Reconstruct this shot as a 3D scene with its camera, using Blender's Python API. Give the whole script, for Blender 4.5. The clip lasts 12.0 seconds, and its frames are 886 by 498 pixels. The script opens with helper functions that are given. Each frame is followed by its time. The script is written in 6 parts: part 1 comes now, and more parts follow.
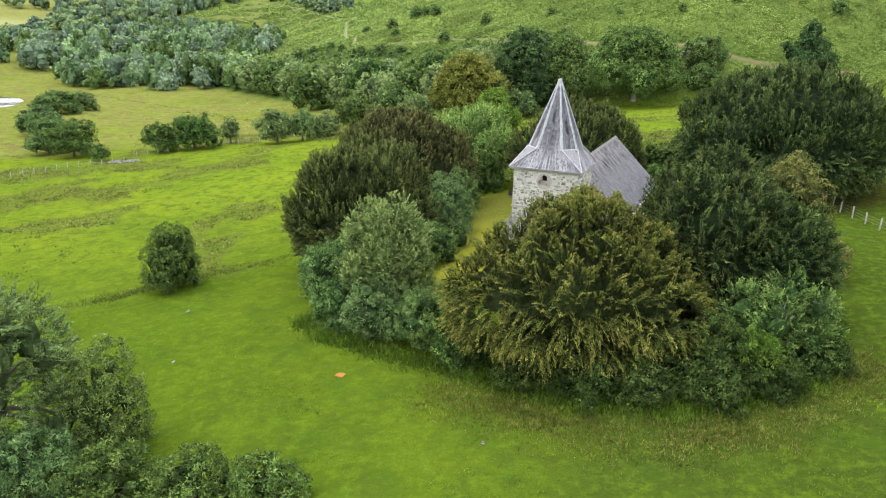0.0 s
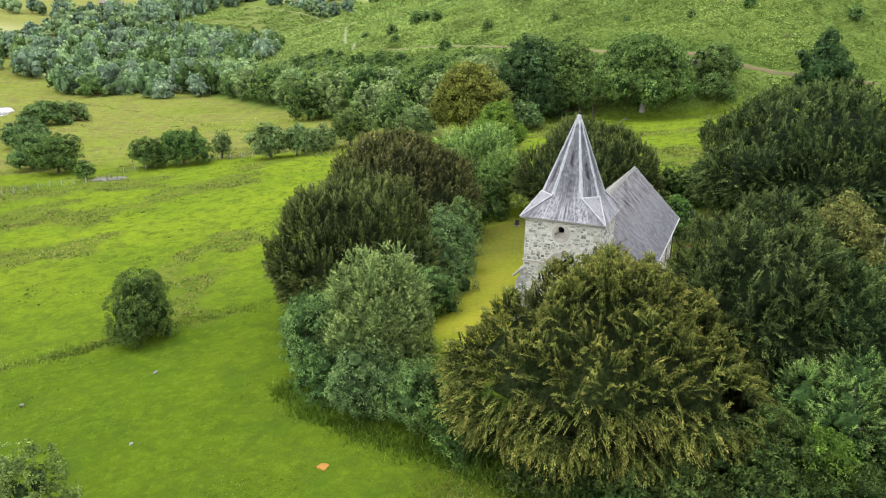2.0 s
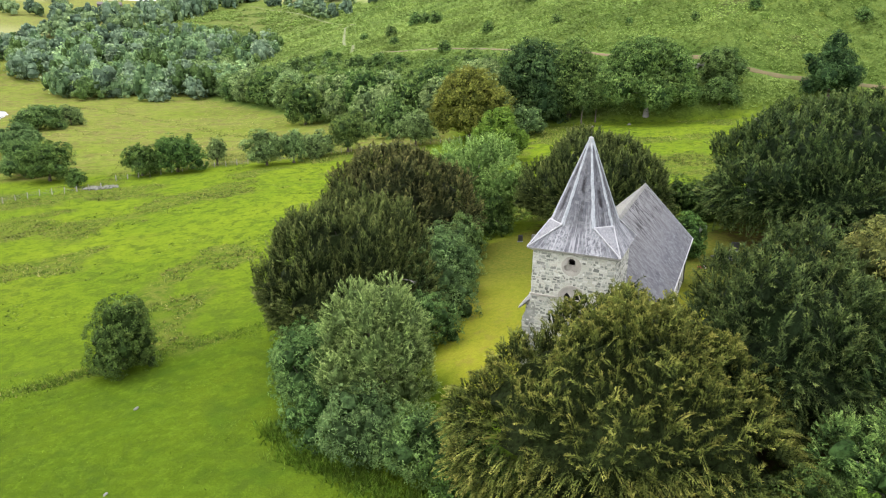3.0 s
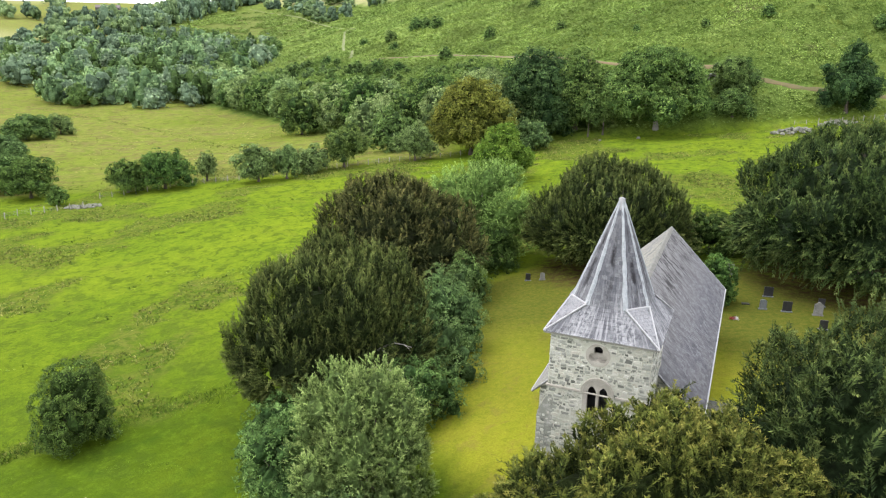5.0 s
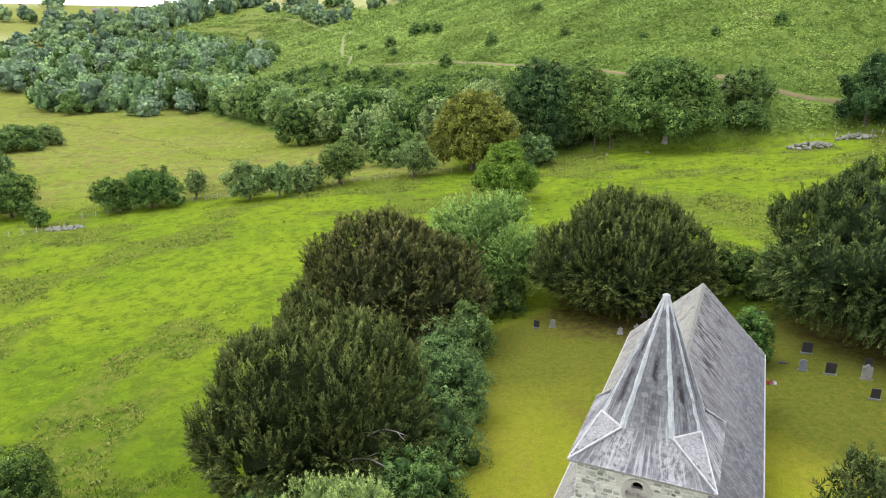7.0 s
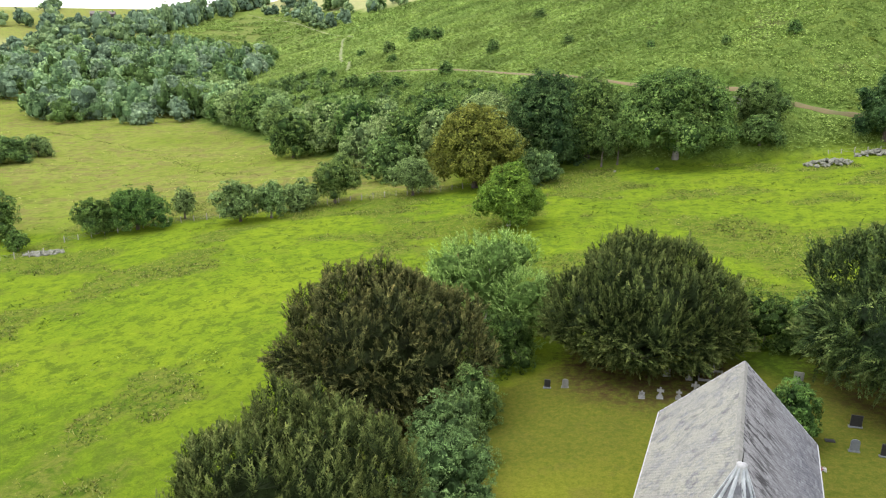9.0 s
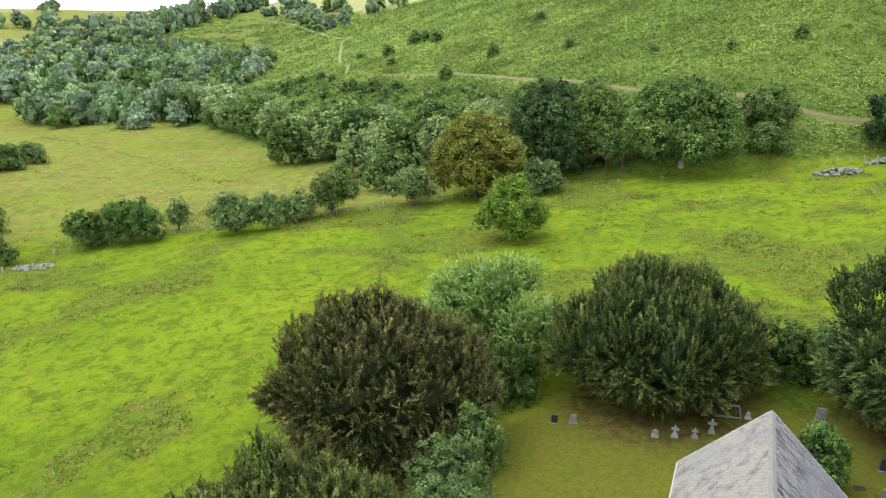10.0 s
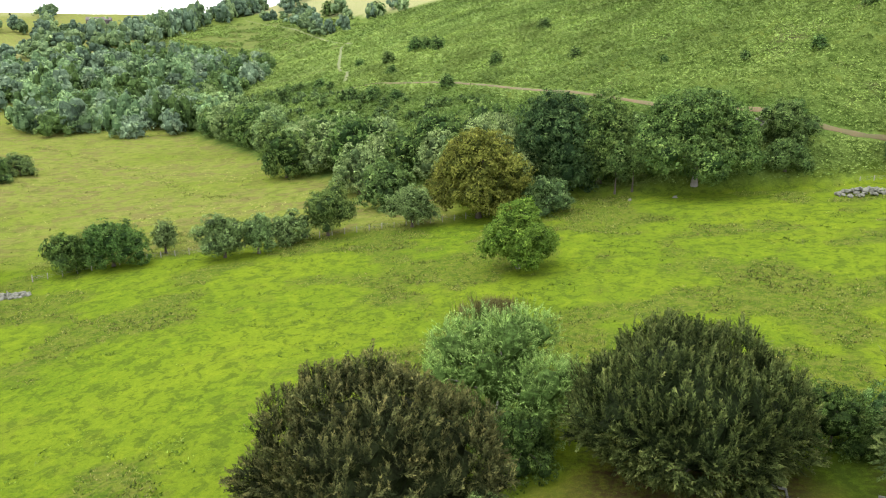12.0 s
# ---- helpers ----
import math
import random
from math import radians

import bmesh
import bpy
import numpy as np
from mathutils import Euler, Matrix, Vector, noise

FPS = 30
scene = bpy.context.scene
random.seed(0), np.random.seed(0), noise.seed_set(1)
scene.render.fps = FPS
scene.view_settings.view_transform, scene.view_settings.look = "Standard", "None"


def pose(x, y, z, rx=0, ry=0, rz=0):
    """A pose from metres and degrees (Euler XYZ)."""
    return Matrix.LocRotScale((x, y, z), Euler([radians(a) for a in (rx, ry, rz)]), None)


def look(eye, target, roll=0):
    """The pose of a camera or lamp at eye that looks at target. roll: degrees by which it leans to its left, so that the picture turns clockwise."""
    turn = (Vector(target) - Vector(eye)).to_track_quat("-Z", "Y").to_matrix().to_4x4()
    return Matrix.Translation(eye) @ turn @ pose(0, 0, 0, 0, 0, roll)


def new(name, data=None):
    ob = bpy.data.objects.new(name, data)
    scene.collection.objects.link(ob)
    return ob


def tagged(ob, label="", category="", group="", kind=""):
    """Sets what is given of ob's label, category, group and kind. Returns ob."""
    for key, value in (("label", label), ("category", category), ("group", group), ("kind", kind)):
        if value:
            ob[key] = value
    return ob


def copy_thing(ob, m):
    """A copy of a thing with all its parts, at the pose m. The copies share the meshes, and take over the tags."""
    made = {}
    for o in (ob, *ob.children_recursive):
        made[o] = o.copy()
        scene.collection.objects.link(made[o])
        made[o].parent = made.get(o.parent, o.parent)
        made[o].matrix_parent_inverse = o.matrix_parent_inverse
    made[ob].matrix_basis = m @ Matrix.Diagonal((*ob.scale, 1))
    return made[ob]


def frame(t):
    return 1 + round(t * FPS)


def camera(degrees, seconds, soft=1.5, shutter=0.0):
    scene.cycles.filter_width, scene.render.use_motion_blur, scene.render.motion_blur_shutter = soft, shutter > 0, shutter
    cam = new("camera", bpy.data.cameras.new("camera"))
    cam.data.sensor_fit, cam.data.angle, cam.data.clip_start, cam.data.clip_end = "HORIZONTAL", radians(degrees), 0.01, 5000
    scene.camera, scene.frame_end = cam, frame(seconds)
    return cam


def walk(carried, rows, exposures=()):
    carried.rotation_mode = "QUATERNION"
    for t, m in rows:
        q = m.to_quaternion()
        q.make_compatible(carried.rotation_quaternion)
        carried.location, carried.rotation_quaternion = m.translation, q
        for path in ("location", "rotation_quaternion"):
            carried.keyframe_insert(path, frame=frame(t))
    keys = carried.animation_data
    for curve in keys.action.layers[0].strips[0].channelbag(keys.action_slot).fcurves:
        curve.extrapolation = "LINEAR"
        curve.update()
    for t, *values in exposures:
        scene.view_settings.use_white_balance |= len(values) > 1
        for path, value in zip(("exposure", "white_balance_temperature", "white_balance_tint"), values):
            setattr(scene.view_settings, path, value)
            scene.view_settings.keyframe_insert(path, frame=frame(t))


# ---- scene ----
cam = camera(63.0, 12.0, soft=1.15)
PATH = [
    (0, (0.058, -2.528, 25.198), (0.067, -0.619, 24.601), 1.4),
    (0.5, (0.081, -0.267, 25.554), (0.089, 1.642, 24.959), 1.4),
    (1, (0.064, 1.997, 25.983), (0.072, 3.907, 25.388), 1.4),
    (1.5, (0.093, 4.203, 26.404), (0.099, 6.112, 25.81), 1.3),
    (2, (0.072, 6.421, 26.838), (0.077, 8.332, 26.246), 1.2),
    (2.5, (0.052, 8.659, 27.305), (0.057, 10.569, 26.713), 1.2),
    (3, (0.013, 10.821, 27.734), (0.018, 12.731, 27.142), 1.1),
    (5, (0.092, 19.926, 29.433), (0.094, 21.838, 28.845), 1.1),
    (5.5, (0.095, 22.098, 29.923), (0.097, 24.01, 29.335), 1.1),
    (6, (0.09, 24.199, 30.445), (0.092, 26.111, 29.858), 1.0),
    (6.5, (0.098, 26.364, 30.975), (0.099, 28.276, 30.388), 1.0),
    (7, (0.114, 28.532, 31.488), (0.114, 30.444, 30.902), 1.0),
    (9, (0.103, 37.143, 33.769), (0.101, 39.056, 33.184), 0.9),
    (9.5, (0.072, 39.303, 34.343), (0.07, 41.216, 33.759), 0.9),
    (10, (0.002, 41.395, 34.987), (0.0, 43.307, 34.403), 0.8),
    (10.5, (-0.088, 43.551, 35.575), (-0.09, 45.464, 34.991), 0.9),
    (11, (-0.1, 45.759, 36.073), (-0.103, 47.672, 35.49), 0.9),
    (11.5, (-0.106, 47.967, 36.522), (-0.11, 49.881, 35.941), 0.9),
    (12, (-0.23, 50.371, 36.802), (-0.234, 52.285, 36.224), 0.8),
]
walk(cam, [(t, look(eye, to, roll)) for t, eye, to, roll in PATH], exposures=((0.0, 0.9, 6400, 15), (12.0, 0.86, 6450, 12)))

# ---------------- world, sun ----------------
SUN_EL, SUN_AZ = 62.0, 285.0      # degrees; azimuth the light comes from, clockwise from +y
world = bpy.data.worlds.new("sky")
scene.world = world
world.use_nodes = True
wt = world.node_tree
wt.nodes.clear()
w_out = wt.nodes.new("ShaderNodeOutputWorld")
w_mix = wt.nodes.new("ShaderNodeMixShader")
w_sky = wt.nodes.new("ShaderNodeTexSky")
w_sky.sky_type = "NISHITA"
w_sky.sun_disc = False
w_sky.sun_elevation = radians(SUN_EL)
w_sky.sun_rotation = radians(SUN_AZ)
w_sky.dust_density = 3.0
w_b1 = wt.nodes.new("ShaderNodeBackground")
w_b1.inputs["Strength"].default_value = 0.09
w_b2 = wt.nodes.new("ShaderNodeBackground")      # the even white cloud cover
w_b2.inputs["Color"].default_value = (0.98, 0.985, 1.0, 1)
w_b2.inputs["Strength"].default_value = 2.0
w_mix.inputs[0].default_value = 0.75
wt.links.new(w_sky.outputs[0], w_b1.inputs["Color"])
wt.links.new(w_b1.outputs[0], w_mix.inputs[1])
wt.links.new(w_b2.outputs[0], w_mix.inputs[2])
wt.links.new(w_mix.outputs[0], w_out.inputs[0])

sun_data = bpy.data.lights.new("sun", "SUN")
sun_data.energy = 1.25
sun_data.angle = radians(35)
sun_data.color = (1.0, 0.96, 0.88)
sun = new("sun", sun_data)
_az, _el = radians(SUN_AZ), radians(SUN_EL)
sun.matrix_world = look((100 * math.sin(_az) * math.cos(_el), 100 * math.cos(_az) * math.cos(_el), 100 * math.sin(_el)), (0, 0, 0))

# ---------------- materials ----------------
def mat_new(name):
    m = bpy.data.materials.new(name)
    m.use_nodes = True
    t = m.node_tree
    return m, t, t.nodes["Principled BSDF"]


def nd(t, kind, **vals):
    n = t.nodes.new(kind)
    for k, v in vals.items():
        if k in n.inputs:
            n.inputs[k].default_value = v
    return n


def ramp(t, src, stops):
    r = t.nodes.new("ShaderNodeValToRGB")
    e = r.color_ramp.elements
    while len(e) < len(stops):
        e.new(0.5)
    for i, (p, c) in enumerate(stops):
        e[i].position = p
        e[i].color = (*c, 1)
    t.links.new(src, r.inputs[0])
    return r.outputs[0]


def noise_of(t, scale, detail=4.0, rough=0.6, coords=None, distort=0.0):
    n = nd(t, "ShaderNodeTexNoise", Scale=scale, Detail=detail, Roughness=rough, Distortion=distort)
    if coords is not None:
        t.links.new(coords, n.inputs["Vector"])
    return n.outputs["Fac"]


def mixc(t, fac, a, b, mode="MIX"):
    m = t.nodes.new("ShaderNodeMix")
    m.data_type, m.blend_type = "RGBA", mode
    for sock, v in ((m.inputs[0], fac), (m.inputs[6], a), (m.inputs[7], b)):
        if isinstance(v, bpy.types.NodeSocket):
            t.links.new(v, sock)
        elif isinstance(v, (int, float)):
            sock.default_value = v
        else:
            sock.default_value = (*v, 1)
    return m.outputs[2]


def maprange(t, src, a, b, c=0.0, d=1.0):
    m = nd(t, "ShaderNodeMapRange")
    for i, v in zip((1, 2, 3, 4), (a, b, c, d)):
        m.inputs[i].default_value = v
    t.links.new(src, m.inputs[0])
    return m.outputs[0]


def bump_to(t, bsdf, height, strength=0.4, dist=0.05):
    b = nd(t, "ShaderNodeBump", Strength=strength, Distance=dist)
    t.links.new(height, b.inputs["Height"])
    t.links.new(b.outputs[0], bsdf.inputs["Normal"])


def geo_pos(t):
    return t.nodes.new("ShaderNodeNewGeometry").outputs["Position"]


def leaf_mat(name, dark, mid, light, clump=0.5, trans=0.35, rough=0.75, grain=2.6):
    """Foliage: hue varies leaf by leaf and clump by clump; part of the light passes through."""
    m, t, bsdf = mat_new(name)
    g = t.nodes.new("ShaderNodeNewGeometry")
    tone = t.nodes.new("ShaderNodeAttribute")
    tone.attribute_name = "tone"
    # lowest stop deepened: inner crown bodies take it as painted shade
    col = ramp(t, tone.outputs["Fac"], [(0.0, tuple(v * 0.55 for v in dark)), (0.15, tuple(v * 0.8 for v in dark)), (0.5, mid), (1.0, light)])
    n = noise_of(t, clump, 3, 0.6, g.outputs["Position"])
    v = maprange(t, n, 0.3, 0.7, 0.62, 1.38)
    fine = nd(t, "ShaderNodeMath")
    fine.operation = "MULTIPLY"
    t.links.new(v, fine.inputs[0])
    t.links.new(maprange(t, noise_of(t, grain, 4, 0.7, g.outputs["Position"]), 0.35, 0.65, 0.45, 1.55), fine.inputs[1])
    v = fine.outputs[0]
    hsv = nd(t, "ShaderNodeHueSaturation")
    t.links.new(v, hsv.inputs["Value"])
    oi = t.nodes.new("ShaderNodeObjectInfo")
    t.links.new(maprange(t, oi.outputs["Random"], 0, 1, 0.488, 0.512), hsv.inputs["Hue"])
    t.links.new(col, hsv.inputs["Color"])
    t.links.new(hsv.outputs[0], bsdf.inputs["Base Color"])
    bsdf.inputs["Roughness"].default_value = rough
    bsdf.inputs["Specular IOR Level"].default_value = 0.06
    tr = t.nodes.new("ShaderNodeBsdfTranslucent")
    t.links.new(hsv.outputs[0], tr.inputs["Color"])
    mx = t.nodes.new("ShaderNodeMixShader")
    mx.inputs[0].default_value = trans * 0.75
    t.links.new(bsdf.outputs[0], mx.inputs[1])
    t.links.new(tr.outputs[0], mx.inputs[2])
    t.links.new(mx.outputs[0], t.nodes["Material Output"].inputs["Surface"])
    return m


def plain_mat(name, a, b, scale=3.0, rough=0.85, bump=0.3, fine=40.0, dist=0.02, metal=0.0):
    """A surface of two tones with a coarse and a fine grain and relief."""
    m, t, bsdf = mat_new(name)
    p = geo_pos(t)
    n1, n2 = noise_of(t, scale, 6, 0.65, p), noise_of(t, fine, 3, 0.6, p)
    c = mixc(t, maprange(t, n1, 0.32, 0.68), a, b)
    c = mixc(t, maprange(t, n2, 0.3, 0.7, 0.0, 0.35), c, tuple(x * 0.55 for x in a))
    t.links.new(c, bsdf.inputs["Base Color"])
    bsdf.inputs["Roughness"].default_value = rough
    bsdf.inputs["Metallic"].default_value = metal
    bump_to(t, bsdf, n2, bump, dist)
    return m


M_YEW = leaf_mat("yew_foliage", (0.025, 0.042, 0.013), (0.076, 0.106, 0.029), (0.172, 0.198, 0.058), 0.45, 0.22)
M_YEW_OLIVE = leaf_mat("olive_yew_foliage", (0.028, 0.041, 0.011), (0.108, 0.127, 0.026), (0.258, 0.240, 0.059), 0.5, 0.3, grain=4.0)
M_YEW_BROWN = leaf_mat("bronze_yew_foliage", (0.030, 0.041, 0.014), (0.092, 0.100, 0.033), (0.195, 0.176, 0.058), 0.45, 0.22)
M_CONIFER = leaf_mat("dark_conifer_foliage", (0.020, 0.038, 0.013), (0.062, 0.096, 0.027), (0.148, 0.180, 0.052), 0.45, 0.2)
M_SALLOW = leaf_mat("sallow_foliage", (0.100, 0.155, 0.046), (0.215, 0.298, 0.092), (0.355, 0.435, 0.165), 0.5, 0.35)
M_PALE = leaf_mat("pale_willow_foliage", (0.098, 0.190, 0.044), (0.205, 0.345, 0.092), (0.355, 0.515, 0.165), 0.4, 0.4)
M_SHRUB = leaf_mat("shrub_foliage", (0.050, 0.095, 0.028), (0.125, 0.205, 0.058), (0.235, 0.325, 0.105), 0.6, 0.35)
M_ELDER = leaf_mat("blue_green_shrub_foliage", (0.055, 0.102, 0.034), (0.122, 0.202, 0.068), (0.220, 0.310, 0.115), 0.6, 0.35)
M_THORN = leaf_mat("thorn_foliage", (0.035, 0.070, 0.018), (0.085, 0.151, 0.034), (0.173, 0.251, 0.061), 0.7, 0.3)
M_GREYTHORN = leaf_mat("grey_thorn_foliage", (0.064, 0.104, 0.036), (0.152, 0.226, 0.074), (0.268, 0.361, 0.142), 0.7, 0.3)
M_OAK = leaf_mat("oak_foliage", (0.040, 0.080, 0.022), (0.115, 0.184, 0.046), (0.240, 0.318, 0.086), 0.3, 0.3)
M_BEECH = leaf_mat("dark_beech_foliage", (0.024, 0.052, 0.018), (0.062, 0.110, 0.036), (0.125, 0.185, 0.058), 0.3, 0.25)
M_GOLD = leaf_mat("golden_green_foliage", (0.060, 0.082, 0.016), (0.150, 0.178, 0.032), (0.280, 0.292, 0.064), 0.3, 0.35)
M_BRAMBLE = leaf_mat("bramble_foliage", (0.020, 0.040, 0.010), (0.054, 0.092, 0.021), (0.115, 0.160, 0.040), 0.6, 0.3)
M_WILLOW = leaf_mat("grey_willow_foliage", (0.092, 0.150, 0.055), (0.212, 0.300, 0.110), (0.340, 0.430, 0.180), 0.3, 0.35)
M_LIME = leaf_mat("bright_green_foliage", (0.060, 0.114, 0.016), (0.136, 0.222, 0.031), (0.240, 0.319, 0.054), 0.4, 0.38)
# far woods: leaf colours lifted and blued to paint in the haze
M_WOODS_HAZED = leaf_mat("hazed_blue_green_wood_foliage", (0.088, 0.142, 0.088), (0.205, 0.292, 0.172), (0.355, 0.450, 0.275), 0.07, 0.3)
M_WOODS = leaf_mat("hazed_woodland_foliage", (0.102, 0.172, 0.076), (0.238, 0.342, 0.148), (0.405, 0.515, 0.242), 0.07, 0.3)
M_BROWNTREE = leaf_mat("russet_foliage", (0.055, 0.068, 0.020), (0.125, 0.138, 0.036), (0.240, 0.222, 0.062), 0.5, 0.3)
M_BRACKEN = leaf_mat("bracken_foliage", (0.105, 0.180, 0.040), (0.168, 0.248, 0.060), (0.230, 0.300, 0.074), 0.05, 0.3)
M_REED = leaf_mat("dry_reed_blades", (0.080, 0.092, 0.028), (0.140, 0.140, 0.046), (0.220, 0.200, 0.078), 0.3, 0.25)
M_RUSH = leaf_mat("rush_blades", (0.060, 0.105, 0.020), (0.120, 0.165, 0.032), (0.260, 0.250, 0.080), 0.08, 0.25)
M_GRASSBLADE = leaf_mat("grass_blades", (0.060, 0.115, 0.010), (0.085, 0.150, 0.014), (0.130, 0.190, 0.026), 0.15, 0.3)
M_TUSSOCK = leaf_mat("tussock_blades", (0.075, 0.135, 0.014), (0.110, 0.175, 0.020), (0.170, 0.220, 0.036), 0.1, 0.25)
M_COARSE = leaf_mat("coarse_grass_blades", (0.070, 0.105, 0.016), (0.105, 0.135, 0.024), (0.175, 0.165, 0.050), 0.4, 0.25)
M_MEADOW = leaf_mat("meadow_blades", (0.132, 0.168, 0.033), (0.191, 0.211, 0.053), (0.277, 0.257, 0.086), 0.05, 0.3)
M_BARK = plain_mat("bark", (0.063, 0.048, 0.037), (0.114, 0.097, 0.080), 1.5, 0.95, 0.8, 18, 0.04)
M_BARK_PALE = plain_mat("pale_bark", (0.188, 0.171, 0.154), (0.285, 0.268, 0.245), 1.5, 0.9, 0.6, 14, 0.03)
M_TIMBER = plain_mat("weathered_timber", (0.200, 0.192, 0.165), (0.300, 0.290, 0.255), 2.0, 0.9, 0.5, 30)
M_WIRE = plain_mat("galvanised_wire", (0.171, 0.171, 0.177), (0.239, 0.239, 0.245), 4, 0.5, 0.1, 60, 0.002, 0.8)
M_LEAD = plain_mat("pale_lead", (0.27, 0.275, 0.28), (0.40, 0.405, 0.41), 2.2, 0.6, 0.2, 25, 0.01, 0.1)
M_VERDI = plain_mat("verdigris_streaked_lead", (0.21, 0.235, 0.25), (0.40, 0.42, 0.44), 2.6, 0.6, 0.2, 22, 0.01, 0.1)
M_DARK = plain_mat("dark_interior", (0.008, 0.008, 0.009), (0.014, 0.014, 0.015), 2, 0.9, 0.1)
M_DRESS = plain_mat("dressed_sandstone", (0.30, 0.285, 0.24), (0.43, 0.41, 0.355), 1.6, 0.9, 0.3, 30)
M_GRANITE_DARK = plain_mat("polished_dark_granite", (0.010, 0.010, 0.012), (0.026, 0.026, 0.029), 6, 0.45, 0.05, 60)
M_GRANITE_GREY = plain_mat("grey_granite", (0.091, 0.103, 0.114), (0.142, 0.154, 0.165), 6, 0.5, 0.1, 60)
M_STONE_PALE = plain_mat("lichened_pale_stone", (0.115, 0.115, 0.102), (0.205, 0.205, 0.189), 3, 0.9, 0.4, 30)
M_MARBLE = plain_mat("weathered_white_marble", (0.171, 0.176, 0.167), (0.265, 0.265, 0.257), 4, 0.6, 0.2, 30)
M_RUBBLE = plain_mat("scree_stone", (0.095, 0.098, 0.075), (0.215, 0.220, 0.172), 0.8, 0.95, 0.5, 12)
M_EARTH = plain_mat("red_brown_earth", (0.24, 0.115, 0.014), (0.31, 0.160, 0.022), 1.0, 0.95, 0.5, 14)
M_TRACK = plain_mat("trodden_tan_earth", (0.090, 0.095, 0.032), (0.150, 0.105, 0.052), 0.15, 0.95, 0.4, 3)
M_TRACK_GRASS = plain_mat("short_trodden_grass", (0.105, 0.140, 0.036), (0.14, 0.15, 0.055), 0.1, 0.95, 0.3, 2)
M_RED = plain_mat("red_petals", (0.257, 0.017, 0.023), (0.342, 0.046, 0.051), 20, 0.7, 0.1)
M_WHITE = plain_mat("white_petals", (0.399, 0.388, 0.376), (0.467, 0.456, 0.445), 20, 0.7, 0.1)
M_IRON = plain_mat("black_iron", (0.02, 0.02, 0.02), (0.05, 0.045, 0.04), 8, 0.6, 0.2, 40, 0.004, 0.5)
M_CREAMWALL = plain_mat("dark_barn_boards", (0.057, 0.048, 0.046), (0.097, 0.085, 0.080), 0.4, 0.9, 0.2, 4)
M_TILE = plain_mat("barn_roof_sheet", (0.097, 0.080, 0.080), (0.148, 0.125, 0.125), 0.4, 0.8, 0.2, 4)


def stone_mat():
    """Grey-buff rubble: each stone has its own tone, with lichen blotches and grain."""
    m, t, bsdf = mat_new("rubble_stone")
    g = t.nodes.new("ShaderNodeNewGeometry")
    oi = t.nodes.new("ShaderNodeObjectInfo")
    add = nd(t, "ShaderNodeMath")
    add.operation = "ADD"
    t.links.new(g.outputs["Random Per Island"], add.inputs[0])
    t.links.new(oi.outputs["Random"], add.inputs[1])
    fr = nd(t, "ShaderNodeMath")
    fr.operation = "FRACT"
    t.links.new(add.outputs[0], fr.inputs[0])
    c = ramp(t, fr.outputs[0], [(0.0, (0.095, 0.10, 0.085)), (0.25, (0.235, 0.248, 0.210)), (0.6, (0.395, 0.410, 0.35)), (0.85, (0.50, 0.485, 0.40)), (1.0, (0.635, 0.65, 0.58))])
    n1 = noise_of(t, 1.1, 6, 0.7, g.outputs["Position"])
    c = mixc(t, maprange(t, n1, 0.52, 0.70, 0, 0.75), c, (0.56, 0.555, 0.51))
    n3 = noise_of(t, 0.6, 5, 0.7, g.outputs["Position"])
    c = mixc(t, maprange(t, n3, 0.56, 0.72, 0, 0.5), c, (0.171, 0.165, 0.114))
    n2 = noise_of(t, 22, 4, 0.65, g.outputs["Position"])
    c = mixc(t, maprange(t, n2, 0.35, 0.65, 0.0, 0.4), c, (0.137, 0.134, 0.120))
    t.links.new(c, bsdf.inputs["Base Color"])
    bsdf.inputs["Roughness"].default_value = 0.95
    bump_to(t, bsdf, n2, 0.6, 0.03)
    return m


